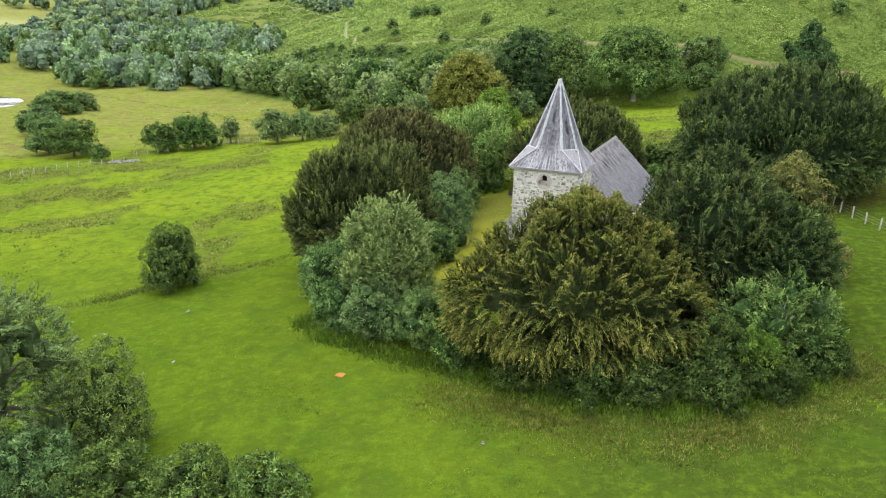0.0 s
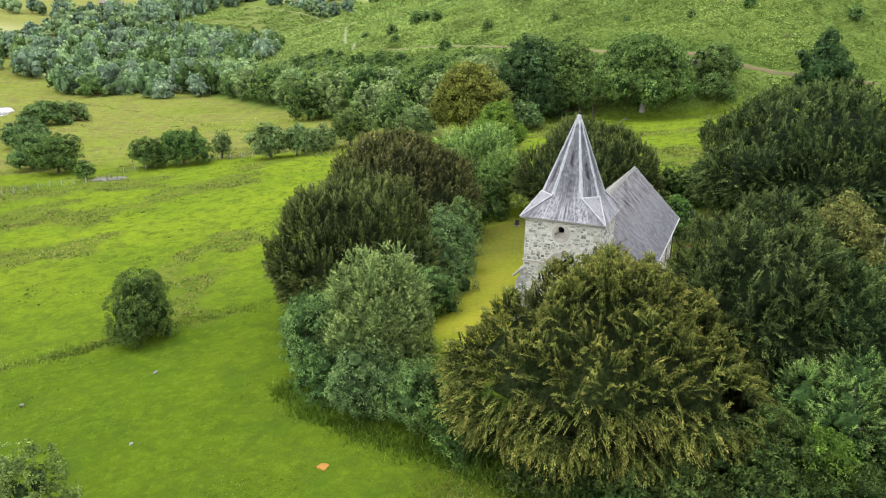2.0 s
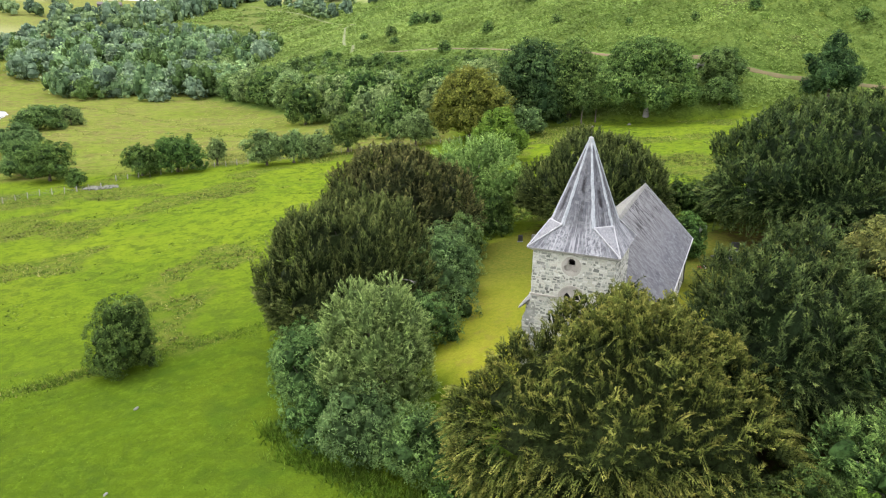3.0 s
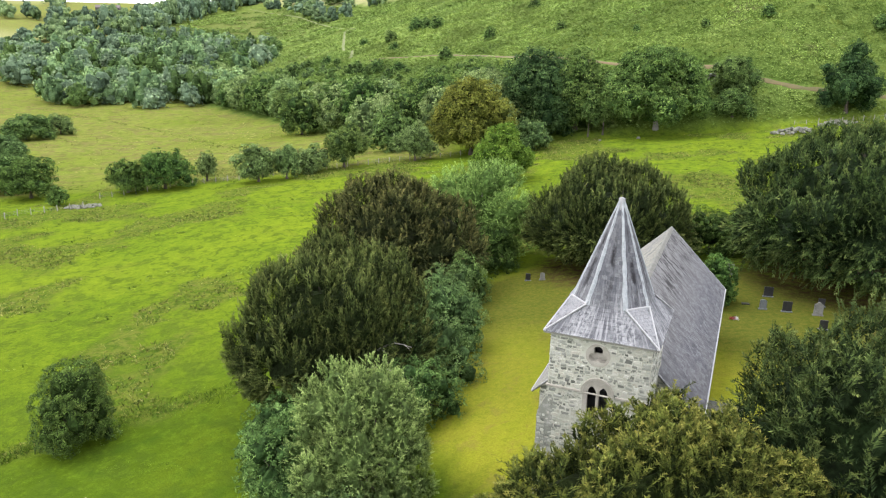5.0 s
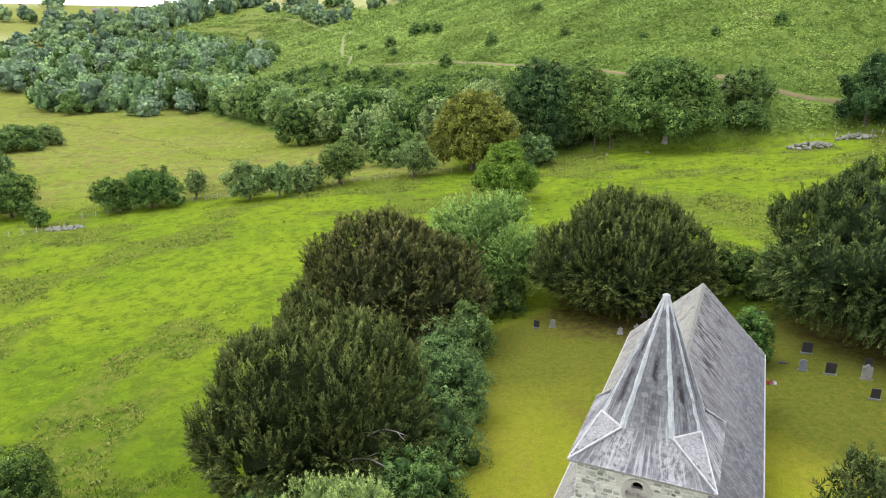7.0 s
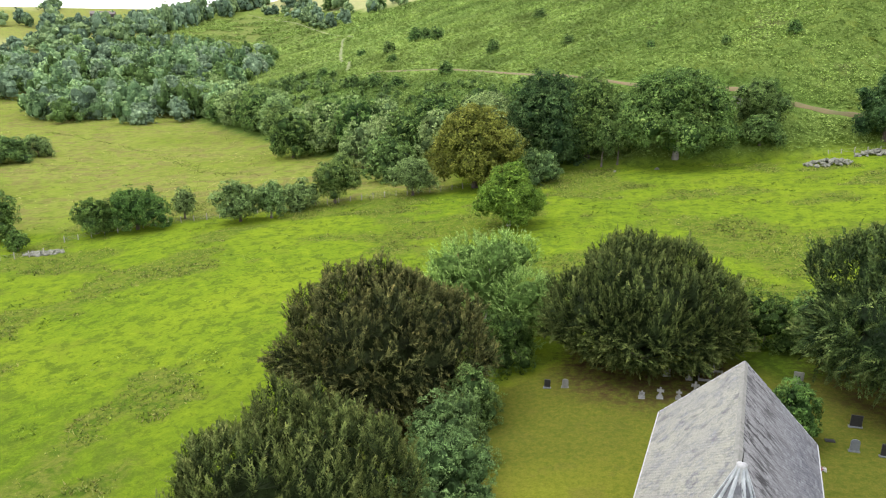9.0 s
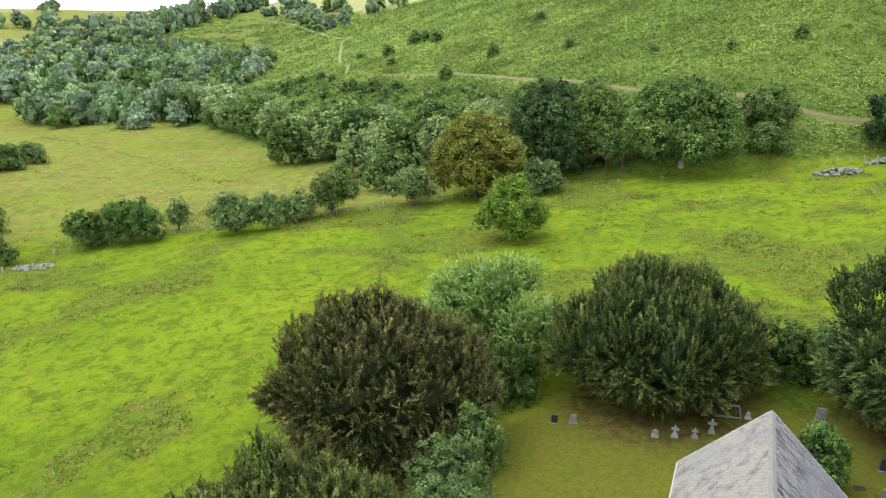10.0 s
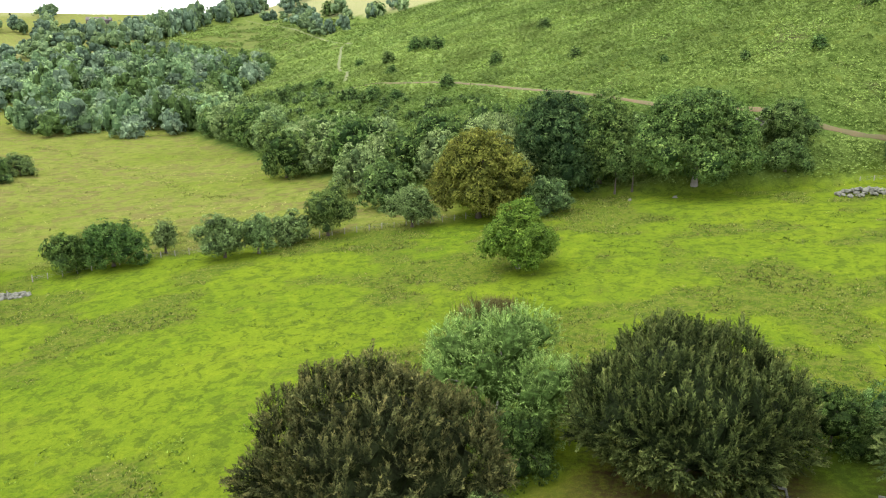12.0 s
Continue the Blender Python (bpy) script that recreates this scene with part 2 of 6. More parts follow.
def slate_mat(name, lichen, lichen_col, streak, s0=0.55, eightfold=False, runs=False):
    """Blue-grey slate with a tone a slate, dark moss and pale lichen."""
    m, t, bsdf = mat_new(name)
    g = t.nodes.new("ShaderNodeNewGeometry")
    oi = t.nodes.new("ShaderNodeObjectInfo")
    add = nd(t, "ShaderNodeMath")
    add.operation = "ADD"
    t.links.new(g.outputs["Random Per Island"], add.inputs[0])
    t.links.new(oi.outputs["Random"], add.inputs[1])
    fr = nd(t, "ShaderNodeMath")
    fr.operation = "FRACT"
    t.links.new(add.outputs[0], fr.inputs[0])
    c = ramp(t, fr.outputs[0], [(0.0, (0.076, 0.080, 0.092)), (0.5, (0.107, 0.111, 0.125)), (1.0, (0.156, 0.162, 0.174))])
    n1 = noise_of(t, 1.0, 7, 0.72, g.outputs["Position"])
    c = mixc(t, maprange(t, n1, 0.60 - lichen * 0.3, 0.78 - lichen * 0.3, 0, 0.8), c, lichen_col)
    mp = nd(t, "ShaderNodeMapping")
    mp.inputs["Scale"].default_value = (2.4, 2.4, 0.30) if eightfold else (1.3, 1.3, 0.5)
    t.links.new(g.outputs["Position"], mp.inputs["Vector"])
    n4 = noise_of(t, 1.0, 5, 0.65, mp.outputs[0])
    c = mixc(t, maprange(t, n4, s0, s0 + 0.09, 0, streak), c, (0.034, 0.033, 0.039))
    mp2 = nd(t, "ShaderNodeMapping")
    mp2.inputs["Scale"].default_value = (7.5, 7.5, 0.40)
    mp2.inputs["Location"].default_value = (7.3, 2.1, 0.0)
    t.links.new(g.outputs["Position"], mp2.inputs["Vector"])
    n6 = noise_of(t, 1.0, 5, 0.7, mp2.outputs[0])
    run = nd(t, "ShaderNodeTexCoord").outputs["Object"]
    if runs:                                   # moss in runs down the slope, thickest under the ridge
        mp3 = nd(t, "ShaderNodeMapping")
        mp3.inputs["Scale"].default_value = (0.8, 2.6, 0.8)
        t.links.new(run, mp3.inputs["Vector"])
        sp3 = nd(t, "ShaderNodeSeparateXYZ")
        t.links.new(run, sp3.inputs[0])
        moss_run = nd(t, "ShaderNodeMath")
        moss_run.operation = "MULTIPLY"
        t.links.new(maprange(t, noise_of(t, 1.0, 6, 0.75, mp3.outputs[0]), 0.50, 0.54), moss_run.inputs[0])
        t.links.new(maprange(t, sp3.outputs[2], 10.2, 11.9, 0.15, 1.0), moss_run.inputs[1])
        c = mixc(t, maprange(t, sp3.outputs[2], 9.8, 12.8, 0, 0.55), c, (0.225, 0.222, 0.215))
        c = mixc(t, moss_run.outputs[0], c, (0.022, 0.022, 0.022))
    c = mixc(t, maprange(t, n6, s0, s0 + 0.12, 0, 0.0 if eightfold else streak * 0.5), c, (0.262, 0.262, 0.279))
    n5 = noise_of(t, 0.35, 4, 0.6, g.outputs["Position"])
    c = mixc(t, maprange(t, n5, 0.42, 0.66, 0, 0.2 if eightfold else 0.4), c, (0.165, 0.166, 0.170))
    n2 = noise_of(t, 12, 5, 0.7, g.outputs["Position"])
    c = mixc(t, maprange(t, n2, 0.42, 0.62, 0, 0.5), c, (0.055, 0.054, 0.058))
    if eightfold:                              # moss down the middle of each spire face, lead run-off below each hip
        sep = nd(t, "ShaderNodeSeparateXYZ")
        t.links.new(g.outputs["Position"], sep.inputs[0])

        def calc(op, a, b_=0.0):
            q = nd(t, "ShaderNodeMath")
            q.operation = op
            for s, v in zip(q.inputs, (a, b_)):
                if isinstance(v, float):
                    s.default_value = v
                else:
                    t.links.new(v, s)
            return q.outputs[0]
        ang = calc("ARCTAN2", calc("SUBTRACT", sep.outputs[1], 56.45), calc("SUBTRACT", sep.outputs[0], 9.35))
        fan = nd(t, "ShaderNodeCombineXYZ")
        t.links.new(calc("MULTIPLY", ang, 16.0), fan.inputs[0])
        t.links.new(calc("MULTIPLY", sep.outputs[2], 0.45), fan.inputs[1])
        n7 = noise_of(t, 1.0, 5, 0.7, fan.outputs[0])
        c = mixc(t, calc("MULTIPLY", maprange(t, n7, 0.50, 0.62), maprange(t, sep.outputs[2], 17.6, 15.2, 0.1, 0.75)), c, (0.30, 0.305, 0.32))
        mid = calc("COSINE", calc("MULTIPLY", calc("ADD", ang, math.radians(23)), 8.0))
        moss = calc("MULTIPLY", calc("MULTIPLY", maprange(t, mid, 0.45, 0.95), maprange(t, n4, 0.40, 0.54)), calc("MULTIPLY", maprange(t, sep.outputs[2], 15.6, 17.0), maprange(t, sep.outputs[2], 20.2, 19.0)))
        c = mixc(t, calc("MULTIPLY", moss, maprange(t, n1, 0.36, 0.48, 0.5, 1.0)), c, (0.022, 0.021, 0.024))
        drip = calc("MULTIPLY", calc("MULTIPLY", maprange(t, mid, 0.3, -0.6), maprange(t, n6, 0.44, 0.56)), maprange(t, sep.outputs[2], 16.6, 15.4))
        c = mixc(t, calc("MULTIPLY", drip, 0.55), c, (0.34, 0.35, 0.36))
    t.links.new(c, bsdf.inputs["Base Color"])
    bsdf.inputs["Roughness"].default_value = 0.85
    bsdf.inputs["Specular IOR Level"].default_value = 0.2
    bump_to(t, bsdf, n2, 0.25, 0.01)
    return m


M_STONE = stone_mat()
M_MORTAR = plain_mat("lime_mortar", (0.415, 0.418, 0.34), (0.565, 0.570, 0.49), 1.2, 0.95, 0.5, 25)
M_SLATE_S = slate_mat("slate_purple_grey", 0.16, (0.185, 0.183, 0.20), 0.5, 0.56, runs=True)
M_SLATE_N = slate_mat("slate_lichened", 0.85, (0.250, 0.250, 0.200), 0.45, 0.56)
M_SLATE_BROACH = slate_mat("slate_pale_broach", 1.0, (0.262, 0.270, 0.282), 0.2, 0.6)
M_SLATE_SPIRE = slate_mat("slate_spire", 0.06, (0.194, 0.194, 0.205), 0.4, 0.58, True)


def ground_mat():
    """Pasture, mown lawn, rough meadow and bracken slope, by the cover masks on the mesh."""
    m, t, bsdf = mat_new("pasture")
    p = geo_pos(t)

    def masks(name):
        at = t.nodes.new("ShaderNodeAttribute")
        at.attribute_name = name
        sep = nd(t, "ShaderNodeSeparateColor")
        t.links.new(at.outputs["Color"], sep.inputs[0])
        return sep.outputs

    def by(a, b, op="MULTIPLY"):
        n = nd(t, "ShaderNodeMath")
        n.operation = op
        for s, v in zip(n.inputs, (a, b)):
            if isinstance(v, float):
                s.default_value = v
            else:
                t.links.new(v, s)
        return n.outputs[0]

    lawn, meadow, slope = masks("cover")
    nearf, rush, bare = masks("field")
    nbig = noise_of(t, 0.03, 5, 0.6, p, 0.6)
    nmid = noise_of(t, 0.22, 6, 0.65, p, 0.4)
    nfine = noise_of(t, 1.3, 7, 0.72, p)
    ngrain = noise_of(t, 9, 5, 0.75, p)
    wn = t.nodes.new("ShaderNodeAttribute")
    wn.attribute_name = "wild_shade"
    patch = noise_of(t, 0.16, 5, 0.62, p, 0.9)
    fleck = noise_of(t, 0.85, 4, 0.6, p, 0.8)
    hum = noise_of(t, 0.42, 5, 0.65, p, 0.6)
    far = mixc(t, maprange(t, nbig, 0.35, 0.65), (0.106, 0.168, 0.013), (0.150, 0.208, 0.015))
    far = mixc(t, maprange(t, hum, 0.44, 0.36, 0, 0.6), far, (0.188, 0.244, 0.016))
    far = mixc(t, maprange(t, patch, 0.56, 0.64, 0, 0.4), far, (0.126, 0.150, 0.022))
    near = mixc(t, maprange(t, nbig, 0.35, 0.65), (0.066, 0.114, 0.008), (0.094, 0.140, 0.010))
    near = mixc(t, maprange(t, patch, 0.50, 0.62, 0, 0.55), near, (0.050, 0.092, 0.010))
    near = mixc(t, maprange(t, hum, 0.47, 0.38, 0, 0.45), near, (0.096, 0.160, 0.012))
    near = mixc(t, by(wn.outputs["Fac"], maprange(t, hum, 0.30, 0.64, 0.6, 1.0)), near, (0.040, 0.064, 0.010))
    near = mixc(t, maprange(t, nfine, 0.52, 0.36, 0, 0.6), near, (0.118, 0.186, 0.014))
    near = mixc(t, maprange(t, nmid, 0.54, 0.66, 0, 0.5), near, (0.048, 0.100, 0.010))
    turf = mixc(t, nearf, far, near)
    turf = mixc(t, by(maprange(t, hum, 0.52, 0.58, 0, 0.6), maprange(t, nearf, 0, 1, 1.0, 0.5)), turf, (0.060, 0.097, 0.014))
    turf = mixc(t, by(maprange(t, fleck, 0.555, 0.60, 0, 0.48), maprange(t, nearf, 0, 1, 1.0, 0.5)), turf, (0.046, 0.074, 0.011))
    turf = mixc(t, by(maprange(t, nfine, 0.40, 0.54, 0.45, 1.0), rush), turf, mixc(t, maprange(t, fleck, 0.42, 0.58), (0.058, 0.098, 0.013), (0.128, 0.146, 0.028)))
    clod = noise_of(t, 2.3, 6, 0.75, p, 0.3)
    turf = mixc(t, by(maprange(t, clod, 0.52, 0.68, 0, 0.42), maprange(t, nearf, 0, 1, 1.0, 1.0)), turf, (0.040, 0.075, 0.008))
    turf = mixc(t, by(maprange(t, clod, 0.48, 0.34, 0, 0.4), maprange(t, nearf, 0, 1, 1.0, 0.0)), turf, (0.210, 0.262, 0.020))
    rough = mixc(t, maprange(t, nmid, 0.3, 0.7), (0.142, 0.192, 0.028), (0.205, 0.208, 0.056))
    rough = mixc(t, maprange(t, nfine, 0.45, 0.75, 0, 0.5), rough, (0.097, 0.117, 0.017))
    rough = mixc(t, maprange(t, patch, 0.49, 0.58, 0, 0.85), rough, (0.152, 0.134, 0.050))
    rough = mixc(t, maprange(t, hum, 0.51, 0.60, 0, 0.65), rough, (0.092, 0.120, 0.024))
    c = mixc(t, meadow, turf, rough)
    mown = mixc(t, maprange(t, nmid, 0.35, 0.7), (0.262, 0.296, 0.022), (0.330, 0.318, 0.036))
    mown = mixc(t, maprange(t, nfine, 0.4, 0.75, 0, 0.3), mown, (0.140, 0.175, 0.014))
    mown = mixc(t, maprange(t, clod, 0.48, 0.68, 0, 0.35), mown, (0.110, 0.135, 0.013))
    mown = mixc(t, maprange(t, hum, 0.53, 0.62, 0, 0.55), mown, (0.250, 0.200, 0.048))
    mown = mixc(t, wn.outputs["Fac"], mown, mixc(t, maprange(t, clod, 0.38, 0.62), (0.115, 0.112, 0.022), (0.062, 0.084, 0.014)))   # duller turf by the graves, the trees' shade put into its colour
    c = mixc(t, lawn, c, mown)
    brk = mixc(t, maprange(t, nmid, 0.32, 0.68), (0.128, 0.190, 0.044), (0.178, 0.248, 0.060))
    brk = mixc(t, maprange(t, noise_of(t, 0.05, 5, 0.6, p), 0.585, 0.70, 0, 0.8), brk, (0.125, 0.108, 0.060))
    brk = mixc(t, maprange(t, hum, 0.52, 0.60, 0, 0.6), brk, (0.044, 0.080, 0.016))
    brk = mixc(t, maprange(t, clod, 0.47, 0.60, 0, 0.5), brk, (0.036, 0.068, 0.016))
    stand = noise_of(t, 0.13, 5, 0.65, p, 0.8)
    brk = mixc(t, maprange(t, stand, 0.53, 0.60, 0, 0.6), brk, (0.052, 0.092, 0.016))
    brk = mixc(t, maprange(t, stand, 0.44, 0.38, 0, 0.6), brk, (0.165, 0.205, 0.040))
    c = mixc(t, slope, c, brk)
    heath, straw, lush = masks("land")
    c = mixc(t, by(lush, maprange(t, nmid, 0.35, 0.6, 0.55, 0.9)), c, mixc(t, maprange(t, clod, 0.4, 0.6), (0.105, 0.180, 0.036), (0.050, 0.098, 0.022)))
    c = mixc(t, by(heath, maprange(t, hum, 0.40, 0.56, 0.95, 0.25)), c, mixc(t, maprange(t, nmid, 0.4, 0.6), (0.112, 0.128, 0.048), (0.128, 0.100, 0.062)))
    c = mixc(t, straw, c, mixc(t, maprange(t, nmid, 0.35, 0.65), (0.300, 0.290, 0.150), (0.250, 0.270, 0.115)))
    # brown litter, also painting the shade below the yews into the turf
    c = mixc(t, by(maprange(t, nfine, 0.35, 0.6), bare), c, (0.060, 0.035, 0.020))
    c = mixc(t, maprange(t, ngrain, 0.35, 0.70, 0.0, 0.8), c, mixc(t, 0.55, c, (0.023, 0.040, 0.006)))
    t.links.new(c, bsdf.inputs["Base Color"])
    bsdf.inputs["Roughness"].default_value = 0.95
    bsdf.inputs["Specular IOR Level"].default_value = 0.0
    h = by(by(nfine, 1.0), by(ngrain, 0.35), "ADD")
    bump_to(t, bsdf, h, 0.8, 0.35)
    return m


M_GROUND = ground_mat()


def water_mat():
    m, t, bsdf = mat_new("river_water")
    bsdf.inputs["Base Color"].default_value = (0.06, 0.06, 0.05, 1)
    bsdf.inputs["Roughness"].default_value = 0.08
    bump_to(t, bsdf, noise_of(t, 1.5, 3, 0.6, geo_pos(t)), 0.25, 0.05)
    return m


M_WATER = water_mat()

# ---------------- terrain ----------------
FOOT_Y = (170, 190, 198, 205, 225, 262, 325, 369, 430, 575, 700, 900, 3000)   # the foot of the hill, as x over y
FOOT_X = (600, 250, 110, 40, 8, -34, -71, -103, -140, -150, -165, -200, -600)


TRACK_LOW = ((-66, 400), (-30, 372), (4, 324), (20, 290), (33, 264), (54, 235), (62, 226), (74, 216), (90, 209), (115, 203))
TRACK_SPUR = ((-49, 405), (-51, 430), (-60, 470), (-68, 515), (-73, 557), (-80, 615), (-76, 640))
TRACK_CREST = ((-70, 612), (-90, 655), (-120, 735), (-158, 816), (-196, 880), (-236, 934))


def hill_u(x, y):
    return x - np.interp(y, FOOT_Y, FOOT_X)


def hill_height(x, y):
    u = hill_u(x, y)
    h = np.maximum(0.28 * 6 * np.logaddexp(0, u / 6) - 0.3, 0)
    h = 110 * np.tanh(h / 110)
    steep = 0.75 * np.maximum(y - 198, 0)
    low = -1.5 * np.logaddexp(-h / 1.5, -steep / 1.5)
    return np.maximum(np.where(steep < h, low, h), 0)


def terrain(x, y):
    """Height of the land: pasture falling to the river, the church mound, the hill and the far country."""
    x, y = np.asarray(x, float), np.asarray(y, float)
    p = 0.1 * (x + 7) - 0.011 * (y - 46)
    p = np.minimum(-11 + 1.5 * np.logaddexp(0, (p + 11) / 1.5), 30)
    d = np.hypot(x, y)
    far = 0.10 * np.clip(d - 480, 0, 620) * np.where(y > 0, 1.0, 0.5)
    r = np.hypot((x - 18) / 24, (y - 80) / 29)
    mound = 1.2 * np.clip(1.6 - r * 1.3, 0, 1) + 1.5 * np.exp(-((x - 12) ** 2 + (y - 63) ** 2) / 150)
    roll = 0.25 * np.sin(x * 0.11 + 0.7 * np.sin(y * 0.07)) * np.sin(y * 0.09) * np.clip((y - 100) / 30, 0, 1)
    brow = 20 * np.exp(-((x + 110) / 150) ** 2) * np.clip((y - 740) / 260, 0, 1)
    brow = brow + 16 * np.exp(-((x + 60) / 150) ** 2) * np.clip((y - 930) / 120, 0, 1)
    return p + hill_height(x, y) + far + brow + mound + roll


def tz(x, y):
    return float(terrain(x, y))


def yard_mask(x, y):
    """1 inside the mown churchyard."""
    r = np.minimum(np.hypot((x - 17) / 20.0, (y - 77) / 26.5), np.hypot((x - 32) / 11.0, (y - 84) / 12.0))
    return np.clip((1.04 - r) / 0.08, 0, 1)


def vnoise(x, y, size, seed):
    """Smooth value noise, 0 to 1, of the given grain in metres."""
    x, y = np.asarray(x, float) / size + 531.7, np.asarray(y, float) / size + 173.3
    xi, yi = np.floor(x), np.floor(y)
    fx, fy = x - xi, y - yi
    fx, fy = fx * fx * (3 - 2 * fx), fy * fy * (3 - 2 * fy)

    def h(a, b):
        v = np.sin(a * 127.1 + b * 311.7 + seed * 74.7) * 43758.5453
        return v - np.floor(v)
    return (h(xi, yi) * (1 - fx) + h(xi + 1, yi) * fx) * (1 - fy) + (h(xi, yi + 1) * (1 - fx) + h(xi + 1, yi + 1) * fx) * fy


def near_field(x, y):
    """1 in the greener field this side of the old boundary bank."""
    return np.clip((65.2 + (x + 38) * 0.57 - y) / 2.0, 0, 1)


def rush_mask(x, y):
    """Where rushes grow: uneven drifts in the old pasture."""
    w = vnoise(x, y, 26, 3) * 0.5 + 0.9 * vnoise(x + 4 * vnoise(x, y, 9, 8), y, 11, 5) + 0.45 * vnoise(x, y, 4, 7)
    open_ = (yard_mask(x, y) < 0.01) & (hill_height(x, y) < 0.4) & (near_field(x, y) < 0.3)
    return np.clip((w - 0.99) / 0.06, 0, 1) * open_


def lower_slope(x, y):
    """The lusher foot of the hill, below the track."""
    u = hill_u(x, y) + 14 * (vnoise(x, y, 18, 96) - 0.5)
    return np.clip((70 - u) / 10, 0, 1) * np.clip((y - 206) / 14, 0, 1) * np.clip((470 - y) / 40, 0, 1) * (hill_height(x, y) > 0.3)


def build_ground():
    n = 370
    s = np.linspace(-1, 1, n)
    gx = 3.0 + 78 * np.sinh(s * 4.2)
    gy = 105.0 + 78 * np.sinh(s * 4.2)
    X, Y = np.meshgrid(gx, gy, indexing="ij")
    Z = terrain(X, Y)
    x, y = X.ravel(), Y.ravel()
    near = np.clip(1 - np.hypot(X, Y - 110) / 300, 0, 1) * (1 - 0.85 * yard_mask(X, Y)) * (1 - 0.6 * near_field(X, Y))
    Z = Z + near * (0.30 * (vnoise(X, Y, 5, 1) - 0.5) + 0.22 * (vnoise(X, Y, 2.6, 2) - 0.5))
    Z = np.where(np.hypot(X, Y) > 1500, Z - 0.01 * (np.hypot(X, Y) - 1500), Z)
    co = np.stack([X, Y, Z], -1).reshape(-1, 3)
    i = np.arange(n * n).reshape(n, n)
    f = np.stack([i[:-1, :-1], i[1:, :-1], i[1:, 1:], i[:-1, 1:]], -1).reshape(-1, 4)
    me = quad_mesh("ground", co, f, smooth=True)
    col = np.ones((n * n, 4))
    col[:, 0] = yard_mask(x, y)
    beyond = np.clip((y - 190 - 0.13 * (x + 17)) / 4, 0, 1) * np.clip((5 - x) / 6, 0, 1)
    col[:, 1] = np.clip(beyond * (0.45 + 0.9 * vnoise(x, y, 30, 21)) + np.clip((np.hypot(x, y) - 500) / 60, 0, 1) * 0.3, 0, 1)
    col[:, 2] = np.maximum(np.clip(hill_height(x, y) / 3.0, 0, 1), 0.75 * np.clip((y - 560) / 40, 0, 1) * np.clip((x + 300) / 20, 0, 1) * np.clip((-60 - x) / 20, 0, 1))
    me.color_attributes.new("cover", "FLOAT_COLOR", "POINT").data.foreach_set("color", col.ravel())
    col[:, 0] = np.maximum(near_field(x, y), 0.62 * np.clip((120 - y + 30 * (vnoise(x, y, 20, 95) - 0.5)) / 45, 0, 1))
    col[:, 1] = rush_mask(x, y)
    under = np.zeros(n * n)                       # bare needle litter under the old yews, widened to stand for their shade
    for cx, cy, r in ((-7.6, 73.2, 6), (-4.8, 97, 10), (19.6, 100.5, 10), (46, 93, 14.5), (10.5, 47, 7), (23, 52, 7)):
        under = np.maximum(under, np.clip((1.05 - np.hypot(x - cx, y - cy) / r) * 3, 0, 1))
    col[:, 2] = under
    wild_shade = (1 - yard_mask(x, y)) * near_field(x, y) * np.clip((x - 2 + 10 * (vnoise(x, y, 7, 71) - 0.5)) / 8, 0, 1)
    # on the lawn: painted tree shade, deepening to the back and south side
    wild_shade = np.maximum(wild_shade, yard_mask(x, y) * np.maximum(np.clip((y - 64 + 8 * (vnoise(x, y, 5, 72) - 0.5)) / 26, 0, 0.9), 0.95 * np.clip((x - 19 - (77 - y) * 0.45 + 3 * (vnoise(x, y, 5, 73) - 0.5)) / 5, 0, 1)))
    me.attributes.new("wild_shade", "FLOAT", "POINT").data.foreach_set("value", wild_shade.astype(np.float32))
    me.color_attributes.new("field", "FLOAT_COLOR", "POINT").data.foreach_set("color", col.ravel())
    def blob(cx, cy, rx, ry, edge=0.35):
        w = np.hypot((x - cx) / rx, (y - cy) / ry) + 0.5 * (vnoise(x, y, 24, 81) - 0.5)
        return np.clip((1 - w) / edge, 0, 1)
    col[:, 0] = np.maximum.reduce([blob(-195, 730, 95, 215) * 0.6, blob(-112, 515, 40, 13), blob(46, 380, 22, 13), blob(30, 369, 12, 6)])
    col[:, 1] = np.maximum(np.clip((y - np.interp(x, (-260, -231, -168, -74, -37, -9), (1000, 982, 886, 767, 759, 746))) / 8, 0, 1) * np.clip((x + 255) / 15, 0, 1) * np.clip((20 - x) / 10, 0, 1), 0.75 * np.clip((np.hypot(x, y) - 690) / 30, 0, 1) * np.clip((-275 - x) / 20, 0, 1) * np.clip((vnoise(x, y, 110, 83) - 0.3) * 3, 0.2, 1))
    col[:, 2] = lower_slope(x, y)
    me.color_attributes.new("land", "FLOAT_COLOR", "POINT").data.foreach_set("color", col.ravel())
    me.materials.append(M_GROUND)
    return tagged(new("ground", me), "undulating green pasture with mown churchyard and bracken hillside", "ground", kind="structure")


# ---------------- mesh tools ----------------
def quad_mesh(name, co, faces, smooth=False):
    """A mesh from arrays of points and four-cornered faces."""
    me = bpy.data.meshes.new(name)
    co, faces = np.asarray(co, np.float32), np.asarray(faces, np.int32)
    k = faces.shape[1]
    me.vertices.add(len(co))
    me.vertices.foreach_set("co", co.ravel())
    me.loops.add(faces.size)
    me.loops.foreach_set("vertex_index", faces.ravel())
    me.polygons.add(len(faces))
    me.polygons.foreach_set("loop_start", np.arange(0, faces.size, k, dtype=np.int32))
    me.polygons.foreach_set("use_smooth", np.full(len(faces), smooth))
    me.update(calc_edges=True)
    return me


def unit(v):
    return v / np.maximum(np.linalg.norm(v, axis=-1, keepdims=True), 1e-9)


